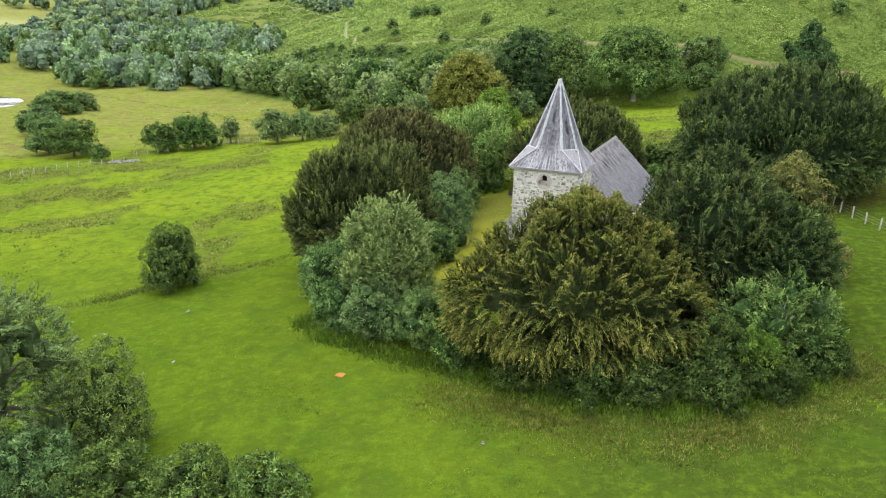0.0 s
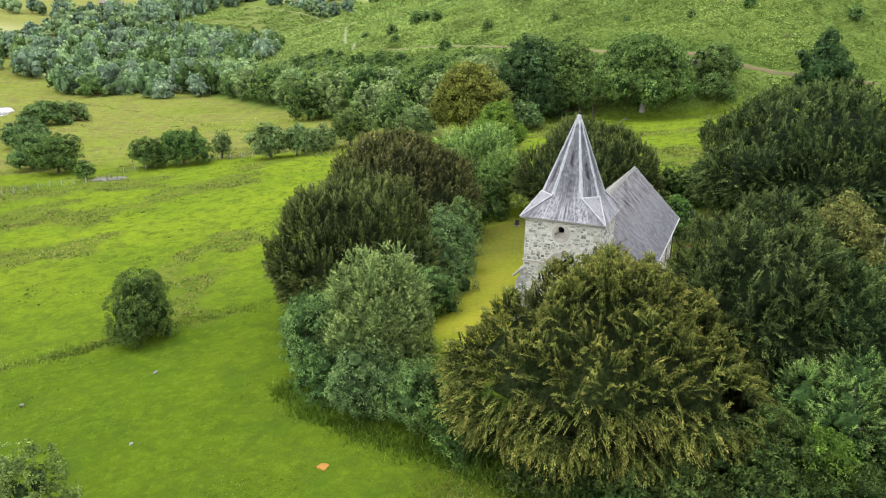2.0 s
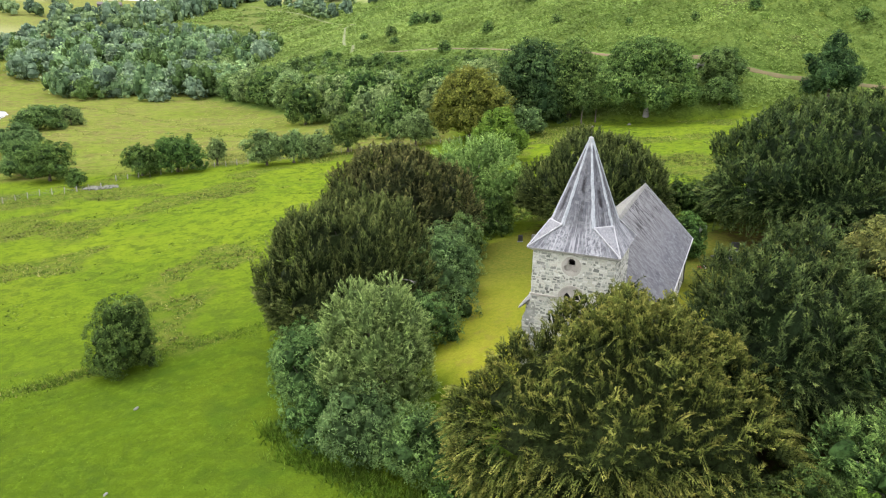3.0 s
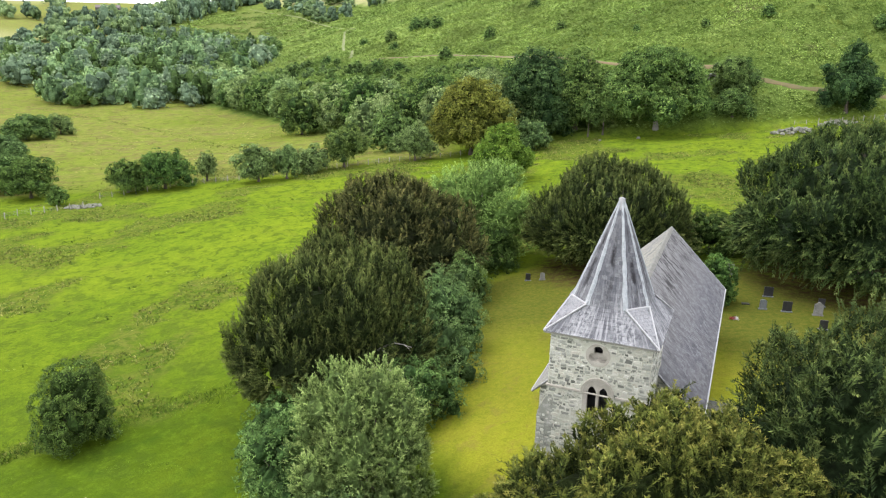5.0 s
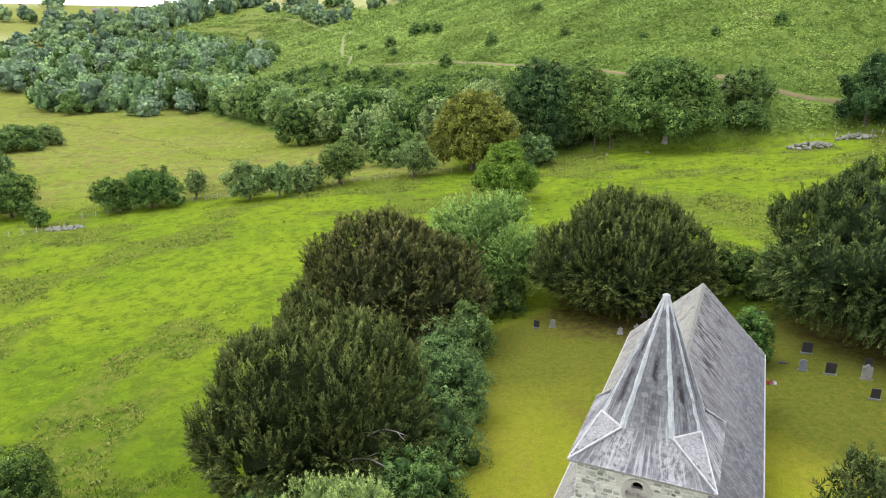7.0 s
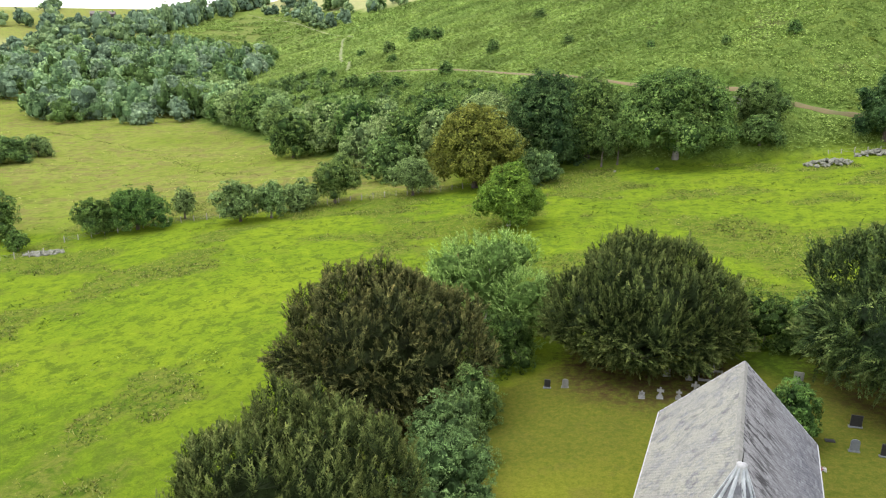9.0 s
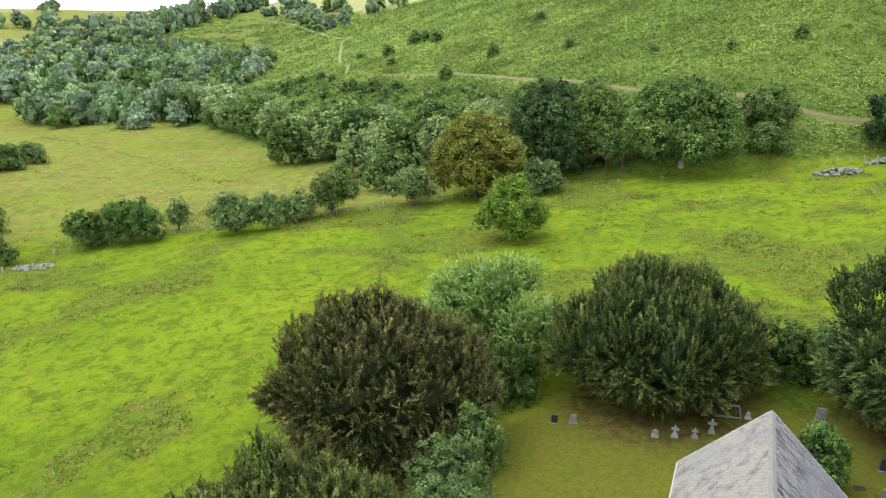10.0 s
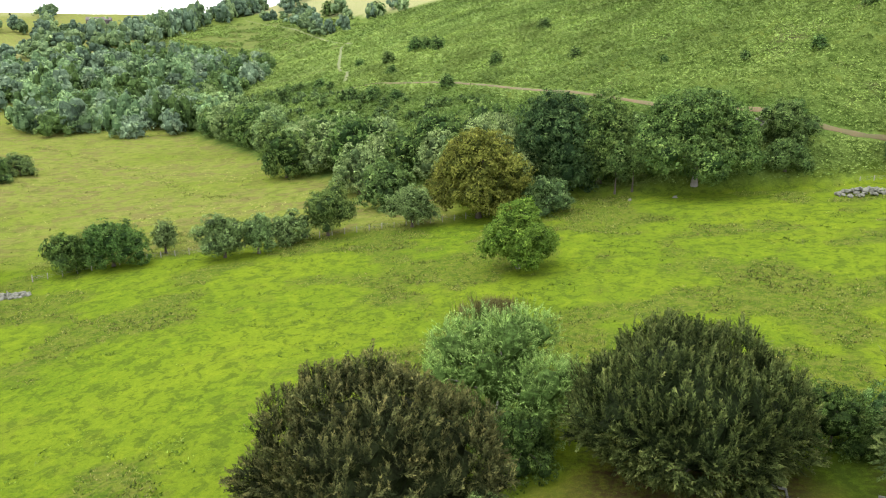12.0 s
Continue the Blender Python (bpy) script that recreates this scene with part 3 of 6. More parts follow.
def leaf_mesh(name, base, way, normal, length, width, material, tone=None, shade=None, own=0.45, inner=None):
    """Many pointed leaf or sprig blades from base along way, facing normal; inner is a closed leafy body of four-cornered faces."""
    way = unit(way)
    side = unit(np.cross(way, normal))
    nn = np.cross(side, way)
    L, W = np.asarray(length)[:, None], np.asarray(width)[:, None]
    co = np.stack([base + side * W * 0.5, base + way * L, base - side * W * 0.5], 1).reshape(-1, 3)
    if inner is not None:                       # cut into triangles
        cut = (np.arange(0, len(inner[0]), 4)[:, None] + np.array([0, 1, 2, 0, 2, 3])).ravel()
        co = np.concatenate([co, inner[0][cut]])
    me = quad_mesh(name, co, np.arange(len(co)).reshape(-1, 3))
    if shade is not None:                       # blades lean with the mass of their clump, so it shades as one
        nv = np.repeat(unit(nn * own + shade * 0.75), 3, 0)
        if inner is not None:
            nv = np.concatenate([nv, inner[1][cut]])
        me.attributes.new("custom_normal", "FLOAT_VECTOR", "POINT").data.foreach_set("vector", nv.astype(np.float32).ravel())
    if tone is None:                            # age and lushness of each blade
        tone = np.random.default_rng(len(base)).random(len(base))
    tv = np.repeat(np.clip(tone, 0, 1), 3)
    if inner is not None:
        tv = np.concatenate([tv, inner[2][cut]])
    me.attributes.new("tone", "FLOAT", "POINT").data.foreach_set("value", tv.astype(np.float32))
    me.materials.append(material)
    return me


def tube(points, radii, sides=6):
    """Vertices and faces of a tapered tube along points."""
    P, R = np.asarray(points, float), np.asarray(radii, float)
    d = unit(np.gradient(P, axis=0))
    ref = np.where(np.abs(d[:, 2:3]) > 0.9, np.array([[1.0, 0, 0]]), np.array([[0, 0, 1.0]]))
    a = unit(np.cross(d, ref))
    b = np.cross(d, a)
    th = np.linspace(0, 2 * np.pi, sides, endpoint=False)
    ring = P[:, None] + R[:, None, None] * (np.cos(th)[None, :, None] * a[:, None] + np.sin(th)[None, :, None] * b[:, None])
    n = len(P)
    i = np.arange(n * sides).reshape(n, sides)
    j = np.roll(i, -1, axis=1)
    f = np.stack([i[:-1], j[:-1], j[1:], i[1:]], -1).reshape(-1, 4)
    return ring.reshape(-1, 3), f


def tubes_mesh(name, runs, material, sides=6):
    cos, fs, k = [], [], 0
    for pts, rad in runs:
        c, f = tube(pts, rad, sides)
        cos.append(c)
        fs.append(f + k)
        k += len(c)
    me = quad_mesh(name, np.concatenate(cos), np.concatenate(fs), smooth=True)
    me.materials.append(material)
    return me


def bm_mesh(name, bm, material):
    bmesh.ops.recalc_face_normals(bm, faces=bm.faces)
    me = bpy.data.meshes.new(name)
    bm.to_mesh(me)
    bm.free()
    me.materials.append(material)
    return me


def part(name, bm, material, parent, label=""):
    """Links a bmesh, or a ready mesh, as one object under a thing or a part."""
    me = bm if isinstance(bm, bpy.types.Mesh) else bm_mesh(name, bm, material)
    ob = new(name, me)
    ob.parent = parent
    return tagged(ob, label)


def box(bm, x0, x1, y0, y1, z0, z1, bevel=0.0):
    """Adds a box, with its edges eased."""
    r = bmesh.ops.create_cube(bm, size=1.0, matrix=Matrix.Translation(((x0 + x1) / 2, (y0 + y1) / 2, (z0 + z1) / 2)) @ Matrix.Diagonal((x1 - x0, y1 - y0, z1 - z0, 1)))
    if bevel:
        es = list({e for v in r["verts"] for e in v.link_edges})
        bmesh.ops.bevel(bm, geom=es, offset=bevel, segments=1, affect="EDGES")
    return bm


def prism(bm, outline, y0, y1):
    """Adds a solid whose outline, in x and z, runs from y0 to y1."""
    a = [bm.verts.new((x, y0, z)) for x, z in outline]
    b = [bm.verts.new((x, y1, z)) for x, z in outline]
    n = len(outline)
    bm.faces.new(a)
    bm.faces.new(b[::-1])
    for i in range(n):
        bm.faces.new((a[i], b[i], b[(i + 1) % n], a[(i + 1) % n]))
    return bm


def poly(bm, pts):
    return bm.faces.new([bm.verts.new(p) for p in pts])


def thing(name, m, label, category, group="", kind=""):
    ob = new(name)
    ob.matrix_world = m
    return tagged(ob, label, category, group, kind)


ground = build_ground()

# ---------------- trees ----------------
def crown_points(rng, lobes, count, depth=0.35):
    """Points on the outer shells of overlapping lobes (centre, radii), with the way out of each."""
    C = np.array([l[0] for l in lobes], float)
    R = np.array([l[1] for l in lobes], float)
    area = (R[:, 0] * R[:, 1] + R[:, 0] * R[:, 2] + R[:, 1] * R[:, 2])
    P, N = [], []
    got = 0
    for _ in range(8):
        k = rng.choice(len(lobes), size=int(count * 1.6), p=area / area.sum())
        d = unit(rng.normal(size=(len(k), 3)))
        shell = 1 - depth * rng.random((len(k), 1)) ** 1.6
        q = C[k] + d * R[k] * shell
        rel = (q[:, None] - C[None]) / R[None]
        inside = ((rel ** 2).sum(-1) < 0.62)
        inside[np.arange(len(k)), k] = False
        keep = ~inside.any(1)
        P.append(q[keep])
        N.append(unit(d[keep] / R[k][keep]))
        got += keep.sum()
        if got >= count:
            break
    return np.concatenate(P)[:count], np.concatenate(N)[:count]


def dome_lobes(rng, rx, ry, z0, z1, n, size, up=0.0, ragged=0.2):
    """Lobes spread over a dome from z0 to z1: an uneven crown."""
    out = []
    h = z1 - z0
    for i in range(n):
        f = (i + 0.5) / n
        ph = i * 2.39996 + rng.normal(0, 0.3)
        e = math.asin(min(0.98, 0.02 + 0.96 * f))
        k = 1 - size * 0.9 + rng.normal(0, ragged * 0.45)
        x, y = math.cos(ph) * math.cos(e) * rx * k, math.sin(ph) * math.cos(e) * ry * k
        z = z0 + h * (0.16 + (0.84 - size * 0.55) * math.sin(e)) + rng.normal(0, ragged * 0.2 * h)
        r = size * (0.6 + 0.75 * rng.random())
        out.append(((x, y, max(z, z0 + 0.1 * h)), (rx * r, ry * r, h * r * (0.62 + up))))
    out.append(((0, 0, z0 + h * 0.42), (rx * 0.62, ry * 0.62, h * 0.40)))
    return out


def core_quads(rng, lobes, k, around=9, up=6, tone=0.22, uneven=0.09):
    """The closed leafy body inside each lobe, toned dark as inner shade: uneven rounded faces, left out where another
    lobe covers them.
    """
    C = np.array([l[0] for l in lobes], float)
    R = np.array([l[1] for l in lobes], float)
    a, e = np.meshgrid(np.linspace(0, 2 * np.pi, around + 1), np.radians(np.linspace(-70, 90, up + 1)), indexing="ij")
    d = np.stack([np.cos(a) * np.cos(e), np.sin(a) * np.cos(e), np.sin(e)], -1)
    out, nor = [], []
    for i in range(len(C)):
        w = k * (1 + uneven * rng.normal(size=a.shape))
        w[-1], w[:, -1] = w[0], w[0, -1]
        g, q = C[i] + d * R[i] * w[..., None], unit(unit(d / R[i]) + 3 * uneven * rng.normal(size=d.shape))
        quad = np.stack([g[:-1, :-1], g[1:, :-1], g[1:, 1:], g[:-1, 1:]], 2).reshape(-1, 4, 3)
        qn = np.stack([q[:-1, :-1], q[1:, :-1], q[1:, 1:], q[:-1, 1:]], 2).reshape(-1, 4, 3)
        rel = (quad.mean(1)[:, None] - C[None]) / R[None]
        hid = (rel ** 2).sum(-1) < 0.55 * k * k
        hid[:, i] = False
        keep = ~hid.any(1) & (quad[:, :, 2].min(1) > 0)
        out.append(quad[keep])
        nor.append(qn[keep])
    co, n = np.concatenate(out).reshape(-1, 3), np.concatenate(nor).reshape(-1, 3)
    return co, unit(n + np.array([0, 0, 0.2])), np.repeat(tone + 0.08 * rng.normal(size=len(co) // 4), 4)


def yew_dome(rng, rx, ry, h, bumps, amp, count, core=0.70, around=36, up=16, taper=0.1):
    """An old yew's outline: one broad dome swollen by boughs. Gives points on it, the ways out, and the closed inside,
    toned darkest as painted shade.
    """
    A = unit(np.column_stack([rng.normal(size=(bumps, 2)), rng.uniform(-0.5, 1.4, bumps)]))
    size = rng.uniform(0.20, 0.34, bumps)
    amps = amp * rng.uniform(0.4, 1.0, bumps)
    R = np.array([rx, ry, 1.0])

    def swell(d):
        gap = np.arccos(np.clip(d @ A.T, -1, 1)) / size
        v = amps * np.exp(-gap ** 2)
        k = v.argmax(1)
        return v.max(1), unit(d / R) + 0.9 * (d - A[k]) * np.exp(-gap.min(1) ** 2)[:, None]

    def place(d, f):
        s, n = swell(d)
        z = np.where(d[:, 2] > 0, 0.54 * h, 0.36 * h)
        d = d * np.column_stack([(1 - np.minimum(d[:, 2], 0) ** 2) ** -0.32] * 2 + [np.ones(len(d))])      # boughs sweep the ground
        q = d * np.column_stack([rx * (0.86 - taper * d[:, 2]), ry * (0.86 - taper * d[:, 2]), z * 0.92]) * (f * (1 + s))[:, None]
        return q + np.array([0, 0, 0.40 * h]), unit(n)
    el = np.arcsin(rng.uniform(-0.85, 1.0, count))
    az = rng.uniform(0, 2 * np.pi, count)
    d = np.column_stack([np.cos(az) * np.cos(el), np.sin(az) * np.cos(el), np.sin(el)])
    P, N = place(d, 0.88 + 0.12 * rng.random(count) ** 0.6)
    a, e = np.meshgrid(np.linspace(0, 2 * np.pi, around + 1), np.radians(np.linspace(-62, 90, up + 1)), indexing="ij")
    g = np.stack([np.cos(a) * np.cos(e), np.sin(a) * np.cos(e), np.sin(e)], -1).reshape(-1, 3)
    q, n = place(g, core * (1 + 0.05 * np.sin(g @ rng.normal(0, 9, (3, 4))).sum(1)))
    n = unit(n + 0.35 * np.sin(g @ rng.normal(0, 14, (3, 3))))
    q, n = q.reshape(around + 1, up + 1, 3), n.reshape(around + 1, up + 1, 3)
    cut = [np.stack([v[:-1, :-1], v[1:, :-1], v[1:, 1:], v[:-1, 1:]], 2).reshape(-1, 3) for v in (q, n)]
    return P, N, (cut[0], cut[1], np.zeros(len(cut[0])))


def trunk_runs(rng, lobes, z0, girth, limbs, lean=0.1):
    """A tapered trunk and limbs that reach into the lobes."""
    top = max(l[0][2] for l in lobes)
    hgt = top - z0
    fork = z0 + hgt * 0.35
    bend = rng.normal(0, lean * hgt * 0.2, 2)
    t = np.linspace(0, 1, 7)
    pts = np.stack([bend[0] * t ** 2, bend[1] * t ** 2, z0 - 0.3 + (hgt * 0.82 + 0.3) * t], 1)
    rad = girth * (1 - 0.85 * t) + girth * 0.5 * np.exp(-t * 14)
    runs = [(pts, rad)]
    for i in rng.permutation(len(lobes))[:limbs]:
        c = np.array(lobes[i][0])
        s0 = np.array([0, 0, fork + (rng.random() - 0.4) * hgt * 0.25])
        u = np.linspace(0, 1, 6)[:, None]
        mid = (s0 + c) / 2 + np.array([0, 0, hgt * 0.06]) + rng.normal(0, 0.05 * hgt, 3)
        q = (1 - u) ** 2 * s0 + 2 * u * (1 - u) * mid + u ** 2 * c
        runs.append((q, girth * 0.45 * (1 - 0.85 * u[:, 0])))
    return runs


def frond_crown(rng, P, N, per, length, leaf, lift, droop, jitter, tip):
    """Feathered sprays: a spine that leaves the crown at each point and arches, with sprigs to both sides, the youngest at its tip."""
    n = len(P)
    up = np.array([0, 0, 1.0])
    out = unit(np.column_stack([N[:, :2], np.maximum(N[:, 2], -0.1)]))      # low sprays reach outwards
    ax = unit(out + up * (lift - 0.3 * droop) + rng.normal(0, jitter, P.shape))
    side = unit(np.cross(ax, N * 0.5 + up * 0.8 + rng.normal(0, 0.4, P.shape)))
    flat = np.cross(side, ax)
    ln = (length * rng.uniform(0.55, 1.45, n))[:, None, None]
    k = np.arange(per)
    s = ((k + rng.random((n, per))) / per)[..., None]
    sg = np.where(k % 2, 1.0, -1.0)[None, :, None] * rng.uniform(0.5, 1.2, (n, per, 1)) * (1.0 - 0.6 * s)
    A, S, F = ax[:, None], side[:, None], flat[:, None]
    Q = P[:, None] + A * ln * (s - 0.45) - up * droop * ln * s ** 2 + S * sg * 0.06 * length
    way = A * 0.85 - up * droop * 1.5 * s + S * sg * 0.9 + F * rng.normal(0.1, 0.5, (n, per, 1))
    face = F + 0.4 * N[:, None] + rng.normal(0, 0.35, (n, per, 3))
    shade = unit(N[:, None] * 0.6 + F * 0.35 + S * sg * 0.35 + A * 0.15 * (s - 0.3) + up * 0.15)
    L = leaf[0] * (1.2 - 0.6 * s[..., 0]) * rng.uniform(0.6, 1.3, (n, per))
    W = leaf[1] * rng.uniform(0.7, 1.3, (n, per))
    # young tips are lighter; the darkened spray bases also carry painted crown shade
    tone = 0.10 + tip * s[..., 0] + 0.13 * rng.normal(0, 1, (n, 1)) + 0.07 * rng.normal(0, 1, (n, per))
    return Q.reshape(-1, 3), way.reshape(-1, 3), face.reshape(-1, 3), L.ravel(), W.ravel(), tone.ravel(), shade.reshape(-1, 3)


def puff_crown(rng, P, N, per, radius, leaf, lift):
    """Rounded leaf clusters: blades over the outer side of a small ball at each point."""
    n = len(P)
    up = np.array([0, 0, 1.0])
    d = unit(N[:, None] * 0.55 + up * 0.35 + rng.normal(0, 0.62, (n, per, 3)))
    r = (radius * rng.uniform(0.55, 1.45, n))[:, None, None]
    Q = P[:, None] + d * r * rng.uniform(0.6, 1.0, (n, per, 1)) * np.array([1.0, 1.0, 0.85])
    way = np.cross(d, rng.normal(0, 1, d.shape)) + d * 0.35 + up * lift * 0.8
    face = d + rng.normal(0, 0.4, d.shape)
    shade = unit(d * 0.85 + N[:, None] * 0.35 + up * 0.12)
    L = leaf[0] * rng.uniform(0.6, 1.4, (n, per))
    W = leaf[1] * rng.uniform(0.6, 1.4, (n, per))
    tone = 0.42 + 0.14 * rng.normal(0, 1, (n, 1)) + 0.10 * rng.normal(0, 1, (n, per))
    Q = Q - unit(way) * L[..., None] * 0.4
    return Q.reshape(-1, 3), way.reshape(-1, 3), face.reshape(-1, 3), L.ravel(), W.ravel(), tone.ravel(), shade.reshape(-1, 3)


def tree(name, label, x, y, rx, ry, height, material, seed, clear=0.0, leaves=9000, leaf=(0.4, 0.2), lobes=22, size=0.36, habit="puff",
         per=24, reach=0.5, droop=0.0, lift=0.0, jitter=0.3, tip=0.5, girth=0.35, limbs=9, bark=None, group="", z=None, ragged=0.25, category="tree", core=0.52, bumps=30, swell=0.4, taper=0.1, hem=0.02):
    """One tree or bush: trunk with limbs, and a crown on many uneven lobes.
    habit: frond, a yew's dome of sprays; spray, lobes of sprays; puff, lobes of leaf clusters.
    per: blades in a spray or cluster, reach: its length or radius."""
    rng = np.random.default_rng(seed)
    z = tz(x, y) if z is None else z
    root = thing(name, Matrix.Translation((x, y, z)), label, category, group)
    lb = dome_lobes(rng, rx, ry, clear, height, lobes, size, ragged=ragged)
    dome = habit == "frond"
    part("trunk", tubes_mesh("trunk", trunk_runs(rng, [((p[0] * 0.7, p[1] * 0.7, p[2] * 0.9), r) for p, r in lb] if dome else lb, 0.0, girth, limbs), bark or M_BARK), None, root)
    n = max(8, leaves // per)
    if dome:
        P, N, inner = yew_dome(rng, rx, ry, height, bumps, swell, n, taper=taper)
    else:
        P, N = crown_points(rng, lb, n, 0.22)
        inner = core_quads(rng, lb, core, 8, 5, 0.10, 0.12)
    keep = P[:, 2] > hem * height
    P, N = P[keep], N[keep]
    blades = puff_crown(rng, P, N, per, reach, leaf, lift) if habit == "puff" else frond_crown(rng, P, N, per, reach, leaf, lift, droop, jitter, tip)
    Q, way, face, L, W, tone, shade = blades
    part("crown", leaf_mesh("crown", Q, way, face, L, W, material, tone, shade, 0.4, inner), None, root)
    return root


T = tree
RING = "trees round the churchyard"
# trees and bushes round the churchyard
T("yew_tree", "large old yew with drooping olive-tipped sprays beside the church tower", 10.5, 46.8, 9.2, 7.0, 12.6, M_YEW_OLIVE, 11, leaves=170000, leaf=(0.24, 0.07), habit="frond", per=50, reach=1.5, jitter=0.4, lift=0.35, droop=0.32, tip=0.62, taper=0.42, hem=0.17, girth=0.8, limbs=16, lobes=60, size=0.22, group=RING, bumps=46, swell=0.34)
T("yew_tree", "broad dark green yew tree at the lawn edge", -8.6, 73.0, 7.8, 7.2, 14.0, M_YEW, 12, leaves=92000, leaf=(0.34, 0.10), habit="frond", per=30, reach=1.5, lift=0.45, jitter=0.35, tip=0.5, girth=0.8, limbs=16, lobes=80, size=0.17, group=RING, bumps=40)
def dead_limbs(tree_ob, starts, seed):
    """Bare grey limbs that stand out of a crown."""
    rng = np.random.default_rng(seed)
    for s0, e0 in starts:
        s0, e0 = np.array(s0, float), np.array(e0, float)
        runs = []
        u = np.linspace(0, 1, 6)[:, None]
        main = s0 + (e0 - s0) * u + np.array([0, 0, 0.6]) * np.sin(u * np.pi)
        runs.append((main, 0.09 * (1 - 0.8 * u[:, 0])))
        for k in range(4):
            a = main[1 + k]
            q = a + (rng.normal(0, 0.7, 3) + (e0 - s0) * 0.25) * u
            runs.append((q, 0.04 * (1 - 0.8 * u[:, 0])))
        part("dead_limb", tubes_mesh("dead_limb", runs, M_BARK_PALE, 5), None, tree_ob, "bare grey dead limb")


dead_limbs(bpy.data.objects["yew_tree.001"], (((2.5, -3.5, 4.5), (5.8, -6.0, 5.6)), ((2.0, -4.0, 3.6), (5.0, -6.6, 4.2)), ((3.5, -2.5, 5.6), (6.6, -4.2, 7.0))), 5)
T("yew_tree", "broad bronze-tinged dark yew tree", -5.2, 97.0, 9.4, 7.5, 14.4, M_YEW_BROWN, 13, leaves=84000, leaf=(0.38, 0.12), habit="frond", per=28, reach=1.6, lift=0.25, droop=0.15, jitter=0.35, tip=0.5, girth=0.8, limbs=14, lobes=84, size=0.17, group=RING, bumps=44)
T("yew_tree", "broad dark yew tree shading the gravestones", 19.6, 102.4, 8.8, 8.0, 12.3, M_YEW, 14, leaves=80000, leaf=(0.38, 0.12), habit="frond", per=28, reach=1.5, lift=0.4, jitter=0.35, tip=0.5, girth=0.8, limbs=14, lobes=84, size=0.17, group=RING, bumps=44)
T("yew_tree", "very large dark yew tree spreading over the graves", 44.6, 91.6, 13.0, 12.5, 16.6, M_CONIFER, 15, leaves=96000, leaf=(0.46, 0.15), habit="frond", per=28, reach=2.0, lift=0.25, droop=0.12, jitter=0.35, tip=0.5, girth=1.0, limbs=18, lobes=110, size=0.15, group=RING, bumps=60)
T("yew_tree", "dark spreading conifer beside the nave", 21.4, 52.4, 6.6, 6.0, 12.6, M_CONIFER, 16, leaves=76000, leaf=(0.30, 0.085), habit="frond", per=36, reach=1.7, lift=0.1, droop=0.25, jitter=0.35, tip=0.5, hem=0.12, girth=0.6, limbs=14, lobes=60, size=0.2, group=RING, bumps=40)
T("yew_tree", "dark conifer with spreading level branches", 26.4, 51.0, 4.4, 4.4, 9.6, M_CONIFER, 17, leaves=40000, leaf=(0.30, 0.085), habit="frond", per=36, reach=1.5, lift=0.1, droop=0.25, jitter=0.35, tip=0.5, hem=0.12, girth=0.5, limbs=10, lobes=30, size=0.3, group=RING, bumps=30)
T("broadleaf_tree", "russet and yellow-green tree among dark conifers", 31.2, 61.4, 4.4, 4.4, 9.6, M_BROWNTREE, 18, leaves=22000, leaf=(0.26, 0.15), lobes=26, size=0.32, reach=0.6, girth=0.35, group=RING, ragged=0.3)
T("sallow_bush", "rounded grey-green sallow bush with feathery top", -4.6, 57.6, 4.6, 4.4, 10.6, M_SALLOW, 19, clear=1.0, core=0.5, leaves=70000, leaf=(0.19, 0.06), habit="spray", per=16, reach=0.7, lobes=44, size=0.26, lift=0.6, jitter=0.45, tip=0.5, girth=0.25, group=RING, category="bush", ragged=0.12)
T("willow_tree", "pale green feathery willow behind the yews", 5.0, 110.5, 7.4, 6.2, 13.2, M_PALE, 20, leaves=54000, leaf=(0.27, 0.09), habit="spray", per=18, reach=1.3, lobes=40, size=0.26, lift=0.5, jitter=0.4, core=0.5, girth=0.4, group=RING, bark=M_BARK_PALE, ragged=0.35)
T("thorn_bush", "dense dark green hawthorn standing in the field", -28.3, 69.8, 2.8, 2.8, 6.6, M_THORN, 21, leaves=22000, leaf=(0.17, 0.09), lobes=24, size=0.36, reach=0.4, girth=0.2, category="bush")
T("thorn_tree", "grey-green lichened hawthorn at the yard edge", 23.4, 43.2, 3.8, 3.2, 6.2, M_OAK, 22, leaves=22000, leaf=(0.2, 0.08), habit="spray", per=18, reach=0.9, core=0.4, lobes=24, size=0.34, lift=0.25, girth=0.25, limbs=14, group=RING, bark=M_BARK_PALE, ragged=0.4)
